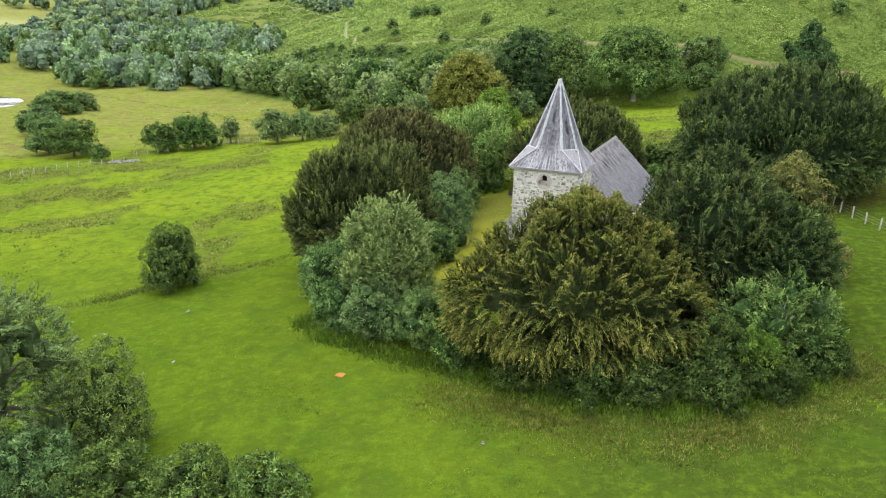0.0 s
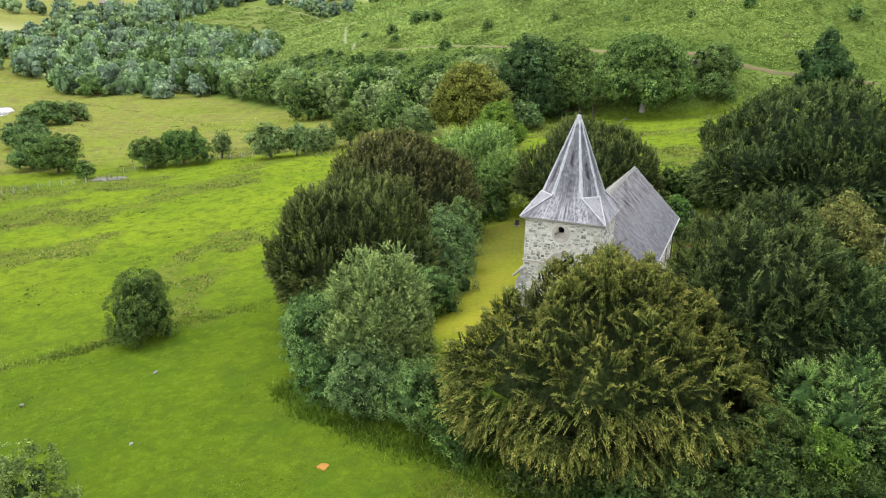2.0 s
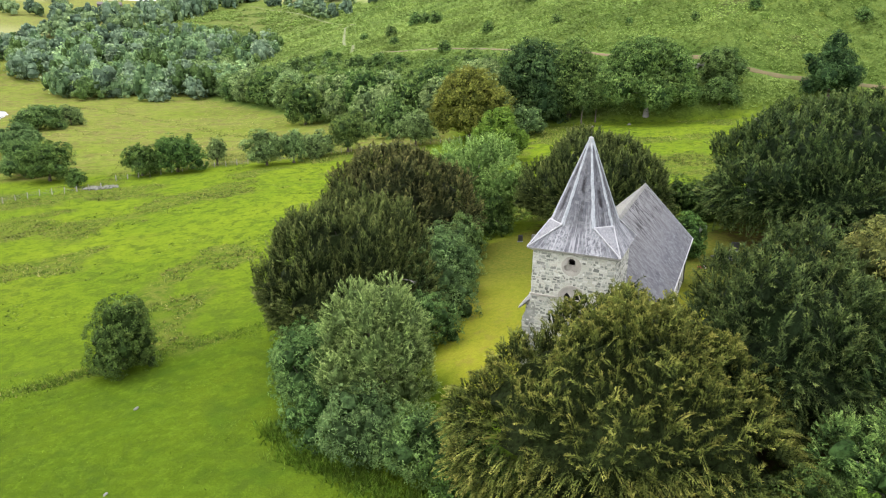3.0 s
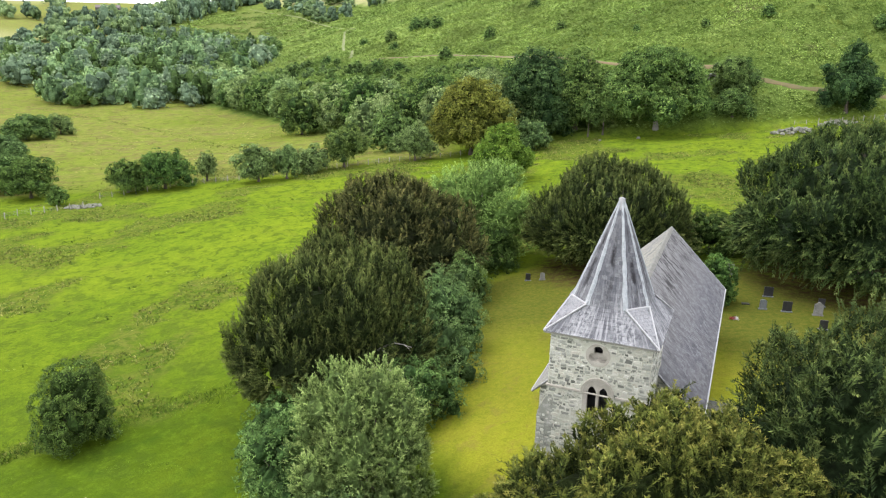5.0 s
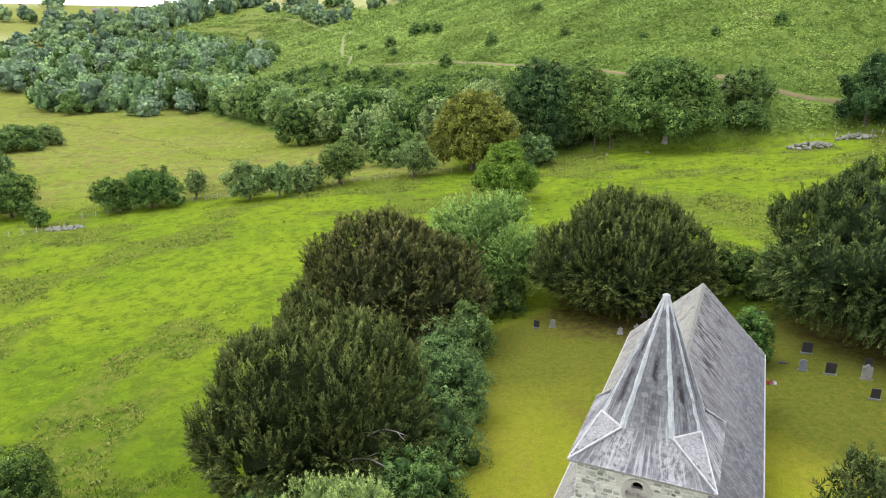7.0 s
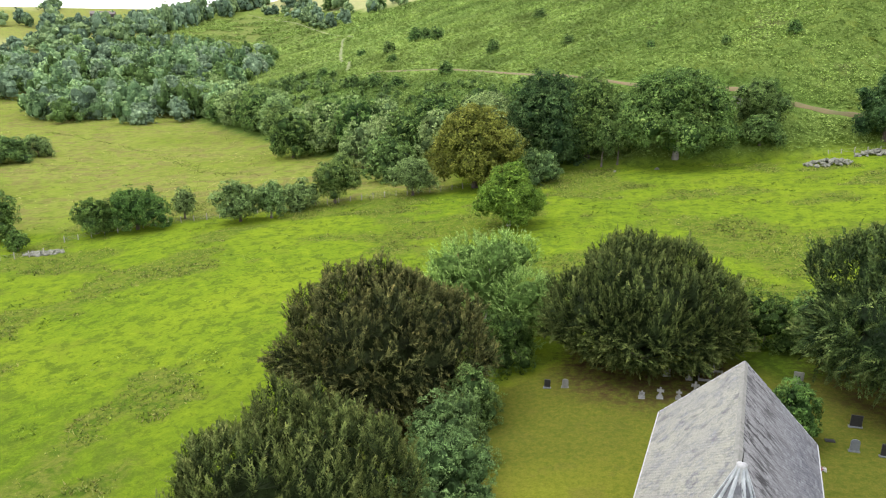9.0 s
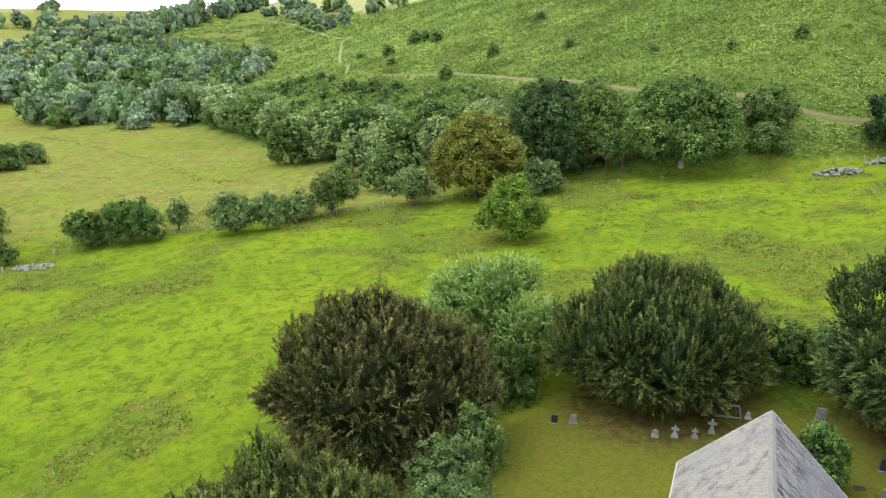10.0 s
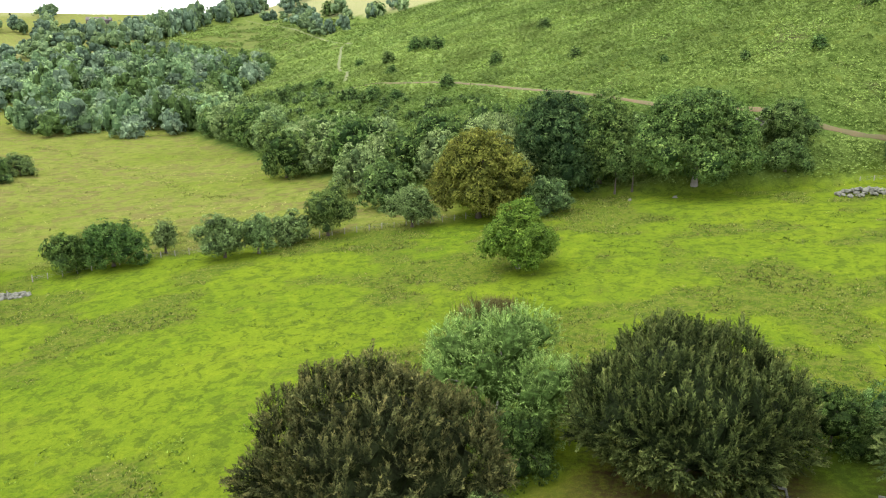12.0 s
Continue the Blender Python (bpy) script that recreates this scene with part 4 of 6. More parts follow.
for i, (bx, by, br, bh, bm_, nm, lab) in enumerate((
        (-9.4, 59.6, 3.6, 6.6, M_SHRUB, "shrub", "dense mid-green shrub at the yard edge"),
        (-11.2, 64.5, 2.8, 5.6, M_SHRUB, "shrub", "dense mid-green shrub at the yard edge"),
        (-5.0, 53.0, 3.2, 5.0, M_ELDER, "shrub", "rounded blue-green shrub below the sallow"),
        (-8.2, 55.6, 2.6, 4.2, M_SHRUB, "shrub", "dense mid-green shrub at the yard edge"),
        (-1.2, 50.0, 2.8, 4.4, M_SHRUB, "shrub", "straggling shrub at the yard edge"),
        (2.0, 46.6, 2.6, 4.6, M_THORN, "shrub", "dark shrub under the drooping yew"),
        (0.4, 86.5, 3.4, 6.2, M_ELDER, "elder_bush", "tall blue-green elder beside the lawn"),
        (0.6, 79.6, 3.3, 6.6, M_ELDER, "elder_bush", "tall blue-green elder beside the lawn"),
        (-0.6, 73.4, 3.3, 6.2, M_ELDER, "elder_bush", "tall blue-green elder beside the lawn"),
        (-1.4, 67.6, 2.8, 5.0, M_SHRUB, "shrub", "mid-green shrub beside the lawn"),
        (2.6, 92.0, 2.6, 5.4, M_SHRUB, "shrub", "mid-green shrub beside the lawn"),
        (6.6, 103.6, 3.0, 6.0, M_THORN, "shrub", "dark shrub between the yews"),
        (27.8, 106.0, 3.4, 6.0, M_SHRUB, "shrub", "bramble and hawthorn hedge shrub"),
        (32.4, 104.0, 3.6, 5.6, M_THORN, "shrub", "bramble and hawthorn hedge shrub"),
        (37.4, 103.4, 3.4, 5.2, M_SHRUB, "shrub", "bramble and hawthorn hedge shrub"),
        (42.5, 104.5, 3.2, 5.0, M_SHRUB, "shrub", "bramble and hawthorn hedge shrub"),
        (18.4, 40.6, 2.8, 4.4, M_BRAMBLE, "shrub", "dark low shrub with pale dead twigs"),
        (15.0, 41.4, 2.8, 3.8, M_BRAMBLE, "shrub", "low green shrub under the yew"),
        (20.6, 39.6, 1.3, 4.4, M_LIME, "sapling", "yellow-green ash sapling at the yard edge"),
        (25.5, 57.0, 3.4, 6.0, M_THORN, "shrub", "dark shrub beside the nave"),
        (6.0, 42.2, 2.0, 2.6, M_BRAMBLE, "bramble_bush", "low dark bramble and weeds below the yew"),
        (10.0, 40.4, 2.1, 2.6, M_BRAMBLE, "bramble_bush", "low dark bramble and weeds below the yew"),
        (13.6, 39.0, 2.0, 2.2, M_BRAMBLE, "bramble_bush", "low dark bramble and weeds below the yew"),
        (17.4, 38.4, 2.0, 2.8, M_BRAMBLE, "bramble_bush", "low dark bramble and weeds below the yew"),
        (21.6, 39.0, 2.0, 2.4, M_BRAMBLE, "bramble_bush", "low dark bramble and weeds below the yew"),
        (25.6, 41.6, 2.0, 2.4, M_BRAMBLE, "bramble_bush", "low dark bramble and weeds below the yew"),
        (-20.4, 37.2, 2.4, 7.4, M_OAK, "shrub", "dark green bush beside a grey willow"),
        (-13.0, 31.4, 2.6, 3.0, M_THORN, "shrub", "low straggling green shrub"),
        (-17.6, 31.6, 2.6, 3.4, M_THORN, "shrub", "low straggling green shrub"),
        (-9.2, 30.8, 2.2, 2.4, M_THORN, "shrub", "low straggling green shrub"),
        (-22.5, 32.0, 3.0, 4.4, M_ELDER, "shrub", "green shrub under the grey willow"))):
    T(nm, lab, bx, by, br, br * 0.92, bh, bm_, 40 + i, leaves=int((700 if by < 45 else 420) * br * bh) + 3000, leaf=(0.19, 0.09), per=26, reach=0.45, core=0.34 if by < 45 else 0.5, lobes=26, size=0.34, lift=0.2, girth=0.14, limbs=7, group=RING, category="bush", ragged=0.35)
T("willow_tree", "grey-green willow with loose leafy branches", -26.6, 36.0, 5.2, 5.0, 13.6, M_GREYTHORN, 90, core=0.34, leaves=60000, leaf=(0.18, 0.08), habit="spray", per=22, reach=0.9, lift=0.3, lobes=34, size=0.3, girth=0.4, limbs=12, ragged=0.35)
T("holly_bush", "small round clipped-looking holly by the chancel", 26.5, 85.6, 1.9, 1.9, 4.8, M_THORN, 91, leaves=9000, leaf=(0.2, 0.12), reach=0.35, lobes=14, size=0.42, girth=0.15, category="bush")

# trees of the pasture and the fence line
FENCE_ROW = "trees along the field fence"
T("sycamore_tree", "single bright green rounded sycamore in the pasture", 11.5, 160.0, 5.5, 5.2, 10.2, M_LIME, 101, clear=1.2, leaves=20000, leaf=(0.36, 0.24), lobes=34, size=0.28, per=20, reach=0.8, girth=0.35, bark=M_BARK_PALE)
for i, (x, y, r, h, m, nm, lab, cl) in enumerate((
        (-63.0, 180.6, 6.2, 9.2, M_THORN, "hawthorn_tree", "spreading dark hawthorn on the fence line", 1.0),
        (-71.0, 179.4, 4.6, 6.6, M_THORN, "hawthorn_tree", "leaning hawthorn on the fence line", 1.0),
        (-55.8, 188.0, 2.0, 6.2, M_GREYTHORN, "hawthorn_tree", "sparse half-bare hawthorn on the fence line", 1.5),
        (-41.8, 181.0, 4.8, 8.0, M_GREYTHORN, "hawthorn_tree", "grey-green hawthorn on the fence line", 0.8),
        (-35.6, 182.0, 2.6, 7.6, M_GREYTHORN, "hawthorn_tree", "sparse upright thorn on the fence line", 1.2),
        (-31.0, 188.0, 4.0, 6.0, M_GREYTHORN, "hawthorn_tree", "low grey-green thorn on the fence line", 0.4),
        (-23.7, 190.4, 5.0, 9.4, M_OAK, "oak_tree", "small round oak on the fence line", 1.6),
        (-6.9, 192.6, 4.8, 8.6, M_GREYTHORN, "hawthorn_tree", "grey-green thorn beside a fence", 1.2),
        (-93.5, 180.0, 6.4, 9.2, M_THORN, "hawthorn_tree", "large spreading hawthorn near the river", 1.0),
        (-104.0, 188.0, 6.4, 9.0, M_SHRUB, "alder_tree", "rounded alder beside the river", 0.8),
        (-146.0, 272.0, 8.5, 8.6, M_SHRUB, "alder_tree", "rounded alder beside the river", 0.6),
        (-124.0, 222.0, 7.0, 9.0, M_ELDER, "alder_tree", "rounded alder beside the river", 0.6),
        (-141.0, 286.0, 4.6, 7.2, M_GREYTHORN, "willow_bush", "grey sallow bush in the rough meadow", 0.2),
        (-82.0, 170.0, 1.6, 3.4, M_THORN, "hawthorn_tree", "small thorn by the stony ford", 0.5),
        (20.8, 195.4, 4.6, 7.0, M_ELDER, "hazel_bush", "low grey-green bush at the pasture edge", 0.2),
        (72.0, 203.0, 4.6, 6.5, M_SHRUB, "hazel_bush", "green bush at the hill foot", 0.3),
        (73.0, 208.0, 5.5, 9.5, M_SHRUB, "hazel_bush", "tall green bush at the hill foot", 0.6),
        (99.0, 201.0, 7.0, 14.5, M_BEECH, "oak_tree", "dark rounded oak at the hill foot", 1.5))):
    T(nm, lab, x, y, r, r * 0.9, h, m, 120 + i, clear=cl, leaves=int(190 * r * h) + 1500, leaf=(0.42, 0.22), lobes=24, size=0.29, per=18, reach=0.8, core=0.75 if m in (M_SHRUB, M_ELDER, M_OAK, M_BEECH) else 0.5, girth=0.14 + 0.02 * h, limbs=9, group=FENCE_ROW, ragged=0.4)
FOOT_TREES = "tall trees at the hill foot"
T("maple_tree", "golden-green rounded field maple", 6.8, 197.0, 9.2, 8.0, 17.6, M_GOLD, 151, clear=1.6, leaves=26000, leaf=(0.55, 0.36), per=20, reach=1.3, lobes=44, size=0.25, girth=0.6, group=FOOT_TREES)
T("beech_tree", "tall dark green beech with dense crown", 24.5, 212.0, 10.5, 9.0, 21.5, M_BEECH, 152, clear=1.5, leaves=26000, leaf=(0.55, 0.36), per=20, reach=1.3, lobes=44, size=0.26, girth=0.7, group=FOOT_TREES)
T("beech_tree", "dark green beech with bronzed top", 34.5, 212.0, 7.5, 7.5, 19.5, M_OAK, 153, clear=1.5, leaves=18000, leaf=(0.55, 0.36), per=20, reach=1.3, lobes=34, size=0.28, girth=0.6, group=FOOT_TREES)
T("oak_tree", "great spreading dark green oak with pale split trunk", 53.4, 204.0, 13.2, 10.0, 20.5, M_OAK, 154, clear=2.0, leaves=38000, leaf=(0.55, 0.36), per=20, reach=1.3, lobes=54, size=0.24, girth=0.6, bark=M_BARK_PALE, group=FOOT_TREES)
for i, (x, y, r, h, m) in enumerate(((36.8, 205.5, 2.2, 12.0, M_SHRUB), (40.4, 205.0, 2.0, 11.0, M_SHRUB))):
    T("ash_tree", "slender ash with high feathery crown", x, y, r, r, h, m, 160 + i, clear=3.5, leaves=3600, leaf=(0.5, 0.25), per=16, reach=0.8, lobes=12, size=0.4, girth=0.2, limbs=6, group=FOOT_TREES)
T("ash_tree", "tall grey-green ash behind the maple", 11.0, 214.0, 8.5, 7.5, 19.0, M_WILLOW, 163, clear=2.0, leaves=18000, leaf=(0.5, 0.3), per=18, reach=1.2, lobes=36, size=0.28, girth=0.5, group=FOOT_TREES, ragged=0.35)

# three grown willows stand for the row along the hill foot
ROW = "willows along the wood edge"
protos = [T("willow_tree", "rounded grey-green willow at the wood edge", -22.3, 231.5, 6.6, 6.0, 12.5, M_WILLOW, 170, leaves=4200, leaf=(0.65, 0.42), per=16, reach=1.1, lobes=26, size=0.32, lift=0.3, girth=0.35, group=ROW),
          T("alder_tree", "dark green alder at the wood edge", -14.0, 212.5, 5.6, 5.4, 11.0, M_SHRUB, 171, leaves=3600, leaf=(0.65, 0.42), per=16, reach=1.1, lobes=24, size=0.33, girth=0.35, group=ROW),
          T("oak_tree", "dark rounded oak at the wood edge", -48.5, 267.0, 7.2, 6.8, 14.5, M_OAK, 172, leaves=4600, leaf=(0.65, 0.42), per=16, reach=1.1, lobes=28, size=0.31, girth=0.4, group=ROW)]
rng = np.random.default_rng(77)
yy = 222.0
while yy < 470:
    xx = float(np.interp(yy, FOOT_Y, FOOT_X)) + rng.uniform(1, 5)
    for back in ((0.0, 8.5) if rng.random() < 0.55 else (0.0,)):
        x, y = xx + back * 0.85 + rng.uniform(-1, 1), yy + back * 0.5
        k = rng.choice(3, p=(0.55, 0.25, 0.2))
        s = rng.uniform(0.8, 1.2)
        if min(math.hypot(x + 22.3, y - 231.5), math.hypot(x + 14, y - 212.5), math.hypot(x + 48.5, y - 267)) > 6:
            copy_thing(protos[k], pose(x, y, tz(x, y), 0, 0, rng.uniform(0, 360)) @ Matrix.Diagonal((s * 1.1, s * 1.1, s, 1)))
    yy += rng.uniform(6.3, 8.3)


# ---------------- woods, scrub, bracken and rushes, joined ----------------
def wood(name, label, sites, material, seed, per=300, leaf=(1.3, 0.9)):
    """Many crowns of uncounted trees: sites are x, y, radius and height."""
    rng = np.random.default_rng(seed)
    blades, inner = [], []
    for x, y, r, h in sites:
        lb = dome_lobes(rng, r, r, 0, h, 10 if r > 3.2 else 5, 0.38, ragged=0.3)
        P, N = crown_points(rng, lb, max(4, per // 12), 0.18)
        b = list(puff_crown(rng, P, N, 12, 0.20 * r, leaf, 0.0))
        hue = rng.uniform(-0.2, 0.2)
        at = np.array([x, y, tz(x, y)])
        b[0], b[5] = b[0] + at, b[5] + hue
        blades.append(b)
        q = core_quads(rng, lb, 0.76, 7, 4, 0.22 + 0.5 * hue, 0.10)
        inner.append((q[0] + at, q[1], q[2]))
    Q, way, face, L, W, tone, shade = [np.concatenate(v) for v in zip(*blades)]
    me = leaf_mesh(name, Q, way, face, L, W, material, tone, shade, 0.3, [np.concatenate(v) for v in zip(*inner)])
    return tagged(new(name, me), label, "woodland", kind="stuff")


rng = np.random.default_rng(5)
sites_a, sites_b, sites_c, sites_d, sites_far = [], [], [], [], []
for _ in range(5200):
    x, y = rng.uniform(-520, -60), rng.uniform(330, 760)
    u = float(hill_u(x, y))
    d = math.hypot(x, y)
    edge = float(np.interp(x, (-300, -225, -200, -160, -120, -100), (446, 440, 385, 362, 380, 372)))
    if u < 22 and y > edge and d < 640 + 60 * math.sin(x * 0.02) and rng.random() < 0.26 and not (x < -330 and d > 600):
        (sites_a, sites_b, sites_c)[rng.choice(3, p=(0.4, 0.3, 0.3))].append((x, y, rng.uniform(5, 9), rng.uniform(9, 18)))
for _ in range(900):                      # scrub up the lower hill behind the row
    y = rng.uniform(215, 450)
    x = float(np.interp(y, FOOT_Y, FOOT_X)) + rng.uniform(8, 60)
    if rng.random() < 0.30:
        (sites_b, sites_d)[rng.integers(2)].append((x, y, rng.uniform(1.0, 3), rng.uniform(1.6, 4.4)))
for _ in range(800):                      # hedgerow trees of the far country
    x, y = rng.uniform(-800, -40), rng.uniform(700, 1150)
    if abs(math.sin(x * 0.012 + y * 0.006)) < 0.12:
        sites_far.append((x, y, rng.uniform(5, 9), rng.uniform(8, 15)))
for _ in range(64):                       # the belt up to the brow of the spur
    q = rng.uniform(0, 4)
    sites_far.append((np.interp(q, range(5), (-302, -292, -288, -272, -230)) + rng.normal(0, 9), np.interp(q, range(5), (690, 770, 850, 950, 1040)) + rng.normal(0, 7), rng.uniform(8, 12), rng.uniform(18, 27)))
for cx, cy, k in ((-355, 753, 7), (-411, 765, 3), (-440, 800, 3), (-310, 622, 7), (-395, 790, 4), (-180, 985, 9), (-110, 1010, 6), (-113, 774, 2), (-64, 757, 2), (-182, 907, 2), (-130, 815, 3), (-39, 770, 2), (-305, 690, 3), (-330, 700, 3)):
    for _ in range(k):
        sites_far.append((cx + rng.normal(0, 14), cy + rng.normal(0, 10), rng.uniform(6, 10), rng.uniform(11, 19)))
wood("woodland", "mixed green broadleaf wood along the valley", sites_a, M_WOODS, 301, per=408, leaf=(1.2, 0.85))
wood("woodland", "blue-green broadleaf wood along the valley, paled with painted haze", sites_c, M_WOODS_HAZED, 304, per=408, leaf=(1.2, 0.85))
wood("woodland", "mixed green broadleaf wood and scrub", sites_b, M_SHRUB, 302, per=300, leaf=(1.1, 0.75))
wood("hill_scrub", "grey-green thorn scrub on the lower hillside", sites_d, M_GREYTHORN, 305, per=72, leaf=(0.7, 0.45))
wood("far_hedgerow_trees", "distant hedgerow trees, light green with painted haze", sites_far[::2], M_WOODS, 306, per=96, leaf=(2.0, 1.4))
wood("far_hedgerow_trees", "distant hedgerow trees on the skyline", sites_far[1::2], M_WOODS_HAZED, 303, per=96, leaf=(2.0, 1.4))

HILL_BUSHES = "thorn bushes on the hill"
hb = T("hawthorn_bush", "small round dark thorn bush on the bracken slope", 18.1, 330.2, 3.0, 3.0, 5.0, M_SHRUB, 180, leaves=1500, leaf=(0.5, 0.3), per=14, reach=0.6, lobes=12, size=0.4, girth=0.15, limbs=4, group=HILL_BUSHES, category="bush")
for i, (x, y, s) in enumerate(((-15.9, 418, 1.5), (-4.3, 400, 1.3), (-28.3, 411, 1.2), (0, 321, 1.1), (-79, 405, 1.5), (-62, 409, 1.0), (-74, 421, 0.9), (42.5, 299, 0.8), (76.7, 243.7, 0.5), (91.4, 236, 0.7), (78.6, 216, 0.7), (39.4, 362, 1.0), (-146, 571, 2.2), (-122, 830, 3.0), (-65, 764, 2.6), (-10, 412, 1.2), (-55, 398, 0.8), (-45, 430, 0.9), (-20, 330, 0.9), (60, 258, 0.5), (110, 250, 0.7), (118, 225, 0.8), (-40, 360, 1.0), (-30, 345, 1.2), (-25, 380, 0.9), (128, 262, 0.8))):
    copy_thing(hb, pose(x, y, tz(x, y), 0, 0, 57 * i) @ Matrix.Diagonal((s, s, s * 0.9, 1)))


def scatter_blades(name, label, category, xy, tall, width, material, seed, per, spread, flat=0.5, up=0.4):
    """Clumps of blades at xy, each standing out of the ground."""
    rng = np.random.default_rng(seed)
    n = len(xy)
    base = np.repeat(xy, per, 0) + rng.normal(0, 1, (n * per, 2)) * np.repeat(spread, per)[:, None]
    B = np.column_stack([base, terrain(base[:, 0], base[:, 1]) - 0.04])
    way = np.column_stack([rng.normal(0, flat, (len(B), 2)), np.full(len(B), 0.8)])
    L = np.repeat(tall, per) * (0.6 + 0.7 * rng.random(len(B)))
    face = np.column_stack([rng.normal(0, 1, (len(B), 2)), np.full(len(B), up)])
    me = leaf_mesh(name, B, way, face, L, width * (0.6 + 0.8 * rng.random(len(B))), material, None, unit(rng.normal(0, 0.35, B.shape) + np.array([0, -0.15, 1.0])))
    return tagged(new(name, me), label, category, kind="stuff")


rng = np.random.default_rng(9)
# bracken fronds over the near hill, in billows
def billow(x, y):
    return 0.9 * vnoise(x, y, 3.4, 33) + 0.7 * vnoise(x + 2 * vnoise(x, y, 5, 36), y, 7.5, 34) + 0.35 * vnoise(x, y, 1.6, 35)


def off_track(x, y):
    """Distance to the nearest hill track."""
    best = np.full(len(x), 1e9)
    for line in (TRACK_LOW, TRACK_SPUR, TRACK_CREST):
        for (ax, ay), (bx, by) in zip(line, line[1:]):
            w = np.clip(((x - ax) * (bx - ax) + (y - ay) * (by - ay)) / ((bx - ax) ** 2 + (by - ay) ** 2), 0, 1)
            best = np.minimum(best, np.hypot(x - ax - w * (bx - ax), y - ay - w * (by - ay)))
    return best


near_n, far_n = 420000, 120000
n = near_n + far_n
x = np.r_[rng.uniform(-130, 230, near_n), rng.uniform(-300, 110, far_n)]
y = np.r_[199 + 291 * rng.random(near_n) ** 1.25, rng.uniform(490, 900, far_n)]
spur = (y > 590) & (x > -290) & (x < -60)
k = ((hill_height(x, y) > 1.0) | spur) & (x < 30 + 0.62 * y)
k &= (vnoise(x, y, 16, 31) + 0.45 * vnoise(x, y, 5, 32) < np.where(spur, 0.85, 1.5)) & (y < np.interp(x, (-260, -231, -168, -74, -37, -9), (960, 950, 870, 755, 748, 736)))
x, y = x[k], y[k]
gap = off_track(x, y)
x, y, gap = x[gap > 1.3], y[gap > 1.3], gap[gap > 1.3]
e = 0.8
slope = np.column_stack([billow(x - e, y) - billow(x + e, y), billow(x, y - e) - billow(x, y + e), np.full(len(x), 2 * e)]) / (2 * e)
B = np.column_stack([x, y, terrain(x, y) + 0.1 + 0.75 * billow(x, y) * np.clip((gap - 1.0) / 4, 0.1, 1)])
way = np.column_stack([rng.normal(0, 1, (len(x), 2)), rng.normal(0.15, 0.35, len(x))])
L = rng.uniform(0.55, 1.15, len(x)) * np.clip(y / 260, 0.75, 2.6)
tone = 0.45 + 0.20 * (billow(x, y) - 1.0) + 0.06 * rng.normal(size=len(x)) - 0.22 * lower_slope(x, y) + 0.35 * (vnoise(x, y, 40, 37) - 0.5)
me = leaf_mesh("bracken", B, way, slope + rng.normal(0, 0.35, B.shape), L, L * 0.55, M_BRACKEN, tone, unit(slope + np.array([0, -0.25, 0.0]) + rng.normal(0, 0.12, B.shape)), 0.15)
tagged(new("bracken", me), "green bracken covering the hillside", "bracken", kind="stuff")
# rush tussocks in drifts across the pasture
n = 170000
x, y = rng.uniform(-115, 125, n), rng.uniform(58, 205, n)
k = rush_mask(x, y) * (0.35 + 0.65 * vnoise(x, y, 2.2, 41)) > rng.uniform(0.2, 1.5, n)
xy = np.column_stack([x, y])[k]
scatter_blades("rushes", "drifts of rush tussocks in the pasture", "rushes", xy, rng.uniform(0.22, 0.5, len(xy)), 0.12, M_RUSH, 20, 6, rng.uniform(0.15, 0.45, len(xy)), 0.8, 1.2)
# single darker tussocks
n = 7000
x, y = rng.uniform(-115, 120, n), rng.uniform(60, 200, n)
k = (yard_mask(x, y) < 0.01) & (near_field(x, y) < 0.2) & (hill_height(x, y) < 0.4) & (vnoise(x, y, 13, 61) * 0.6 + vnoise(x, y, 5, 62) * 0.5 > 0.63)
xy = np.column_stack([x, y])[k]
scatter_blades("tussocks", "small dark tussocks dotted over the pasture", "grass", xy, rng.uniform(0.15, 0.38, len(xy)), 0.2, M_TUSSOCK, 23, 10, rng.uniform(0.2, 0.6, len(xy)), 1.0, 1.6)
n = 90
xy = np.array([6.9, 142.1]) + rng.normal(0, 1, (n, 2)) * np.array([1.6, 1.0])
scatter_blades("reeds", "tall clump of dry brown reeds in the pasture", "reeds", xy, rng.uniform(1.2, 2.2, n), 0.10, M_REED, 28, 26, np.full(n, 0.4), 0.25, 0.6)
# old bank with rough growth between the two fields
n = 420
s = rng.uniform(-62, -17, n)
xy = np.column_stack([s, 65.2 + (s + 38) * 0.57 + rng.normal(0.6, 0.9, n)])
scatter_blades("bank_grass", "rough grass along an old field bank", "grass", xy, rng.uniform(0.2, 0.4, n), 0.08, M_TUSSOCK, 24, 18, np.full(n, 0.45), 0.6, 0.9)
# rough meadow beyond the fence
n = 7000
x, y = rng.uniform(-190, 0, n), rng.uniform(185, 400, n)
k = (y > 193 + 0.13 * (x + 17)) & (hill_u(x, y) < -1) & (vnoise(x, y, 12, 51) > 0.4)
xy = np.column_stack([x, y])[k]
scatter_blades("meadow_grass", "pale seeding rough grass in the meadow", "grass", xy, rng.uniform(0.4, 0.8, len(xy)), 0.3, M_MEADOW, 21, 3, rng.uniform(0.3, 0.9, len(xy)), 2.4, 3.0)
DITCH_X, DITCH_Y = (-168, -153, -123, -99, -86, -73, -50), (343, 335, 309, 287, 270, 250, 236)
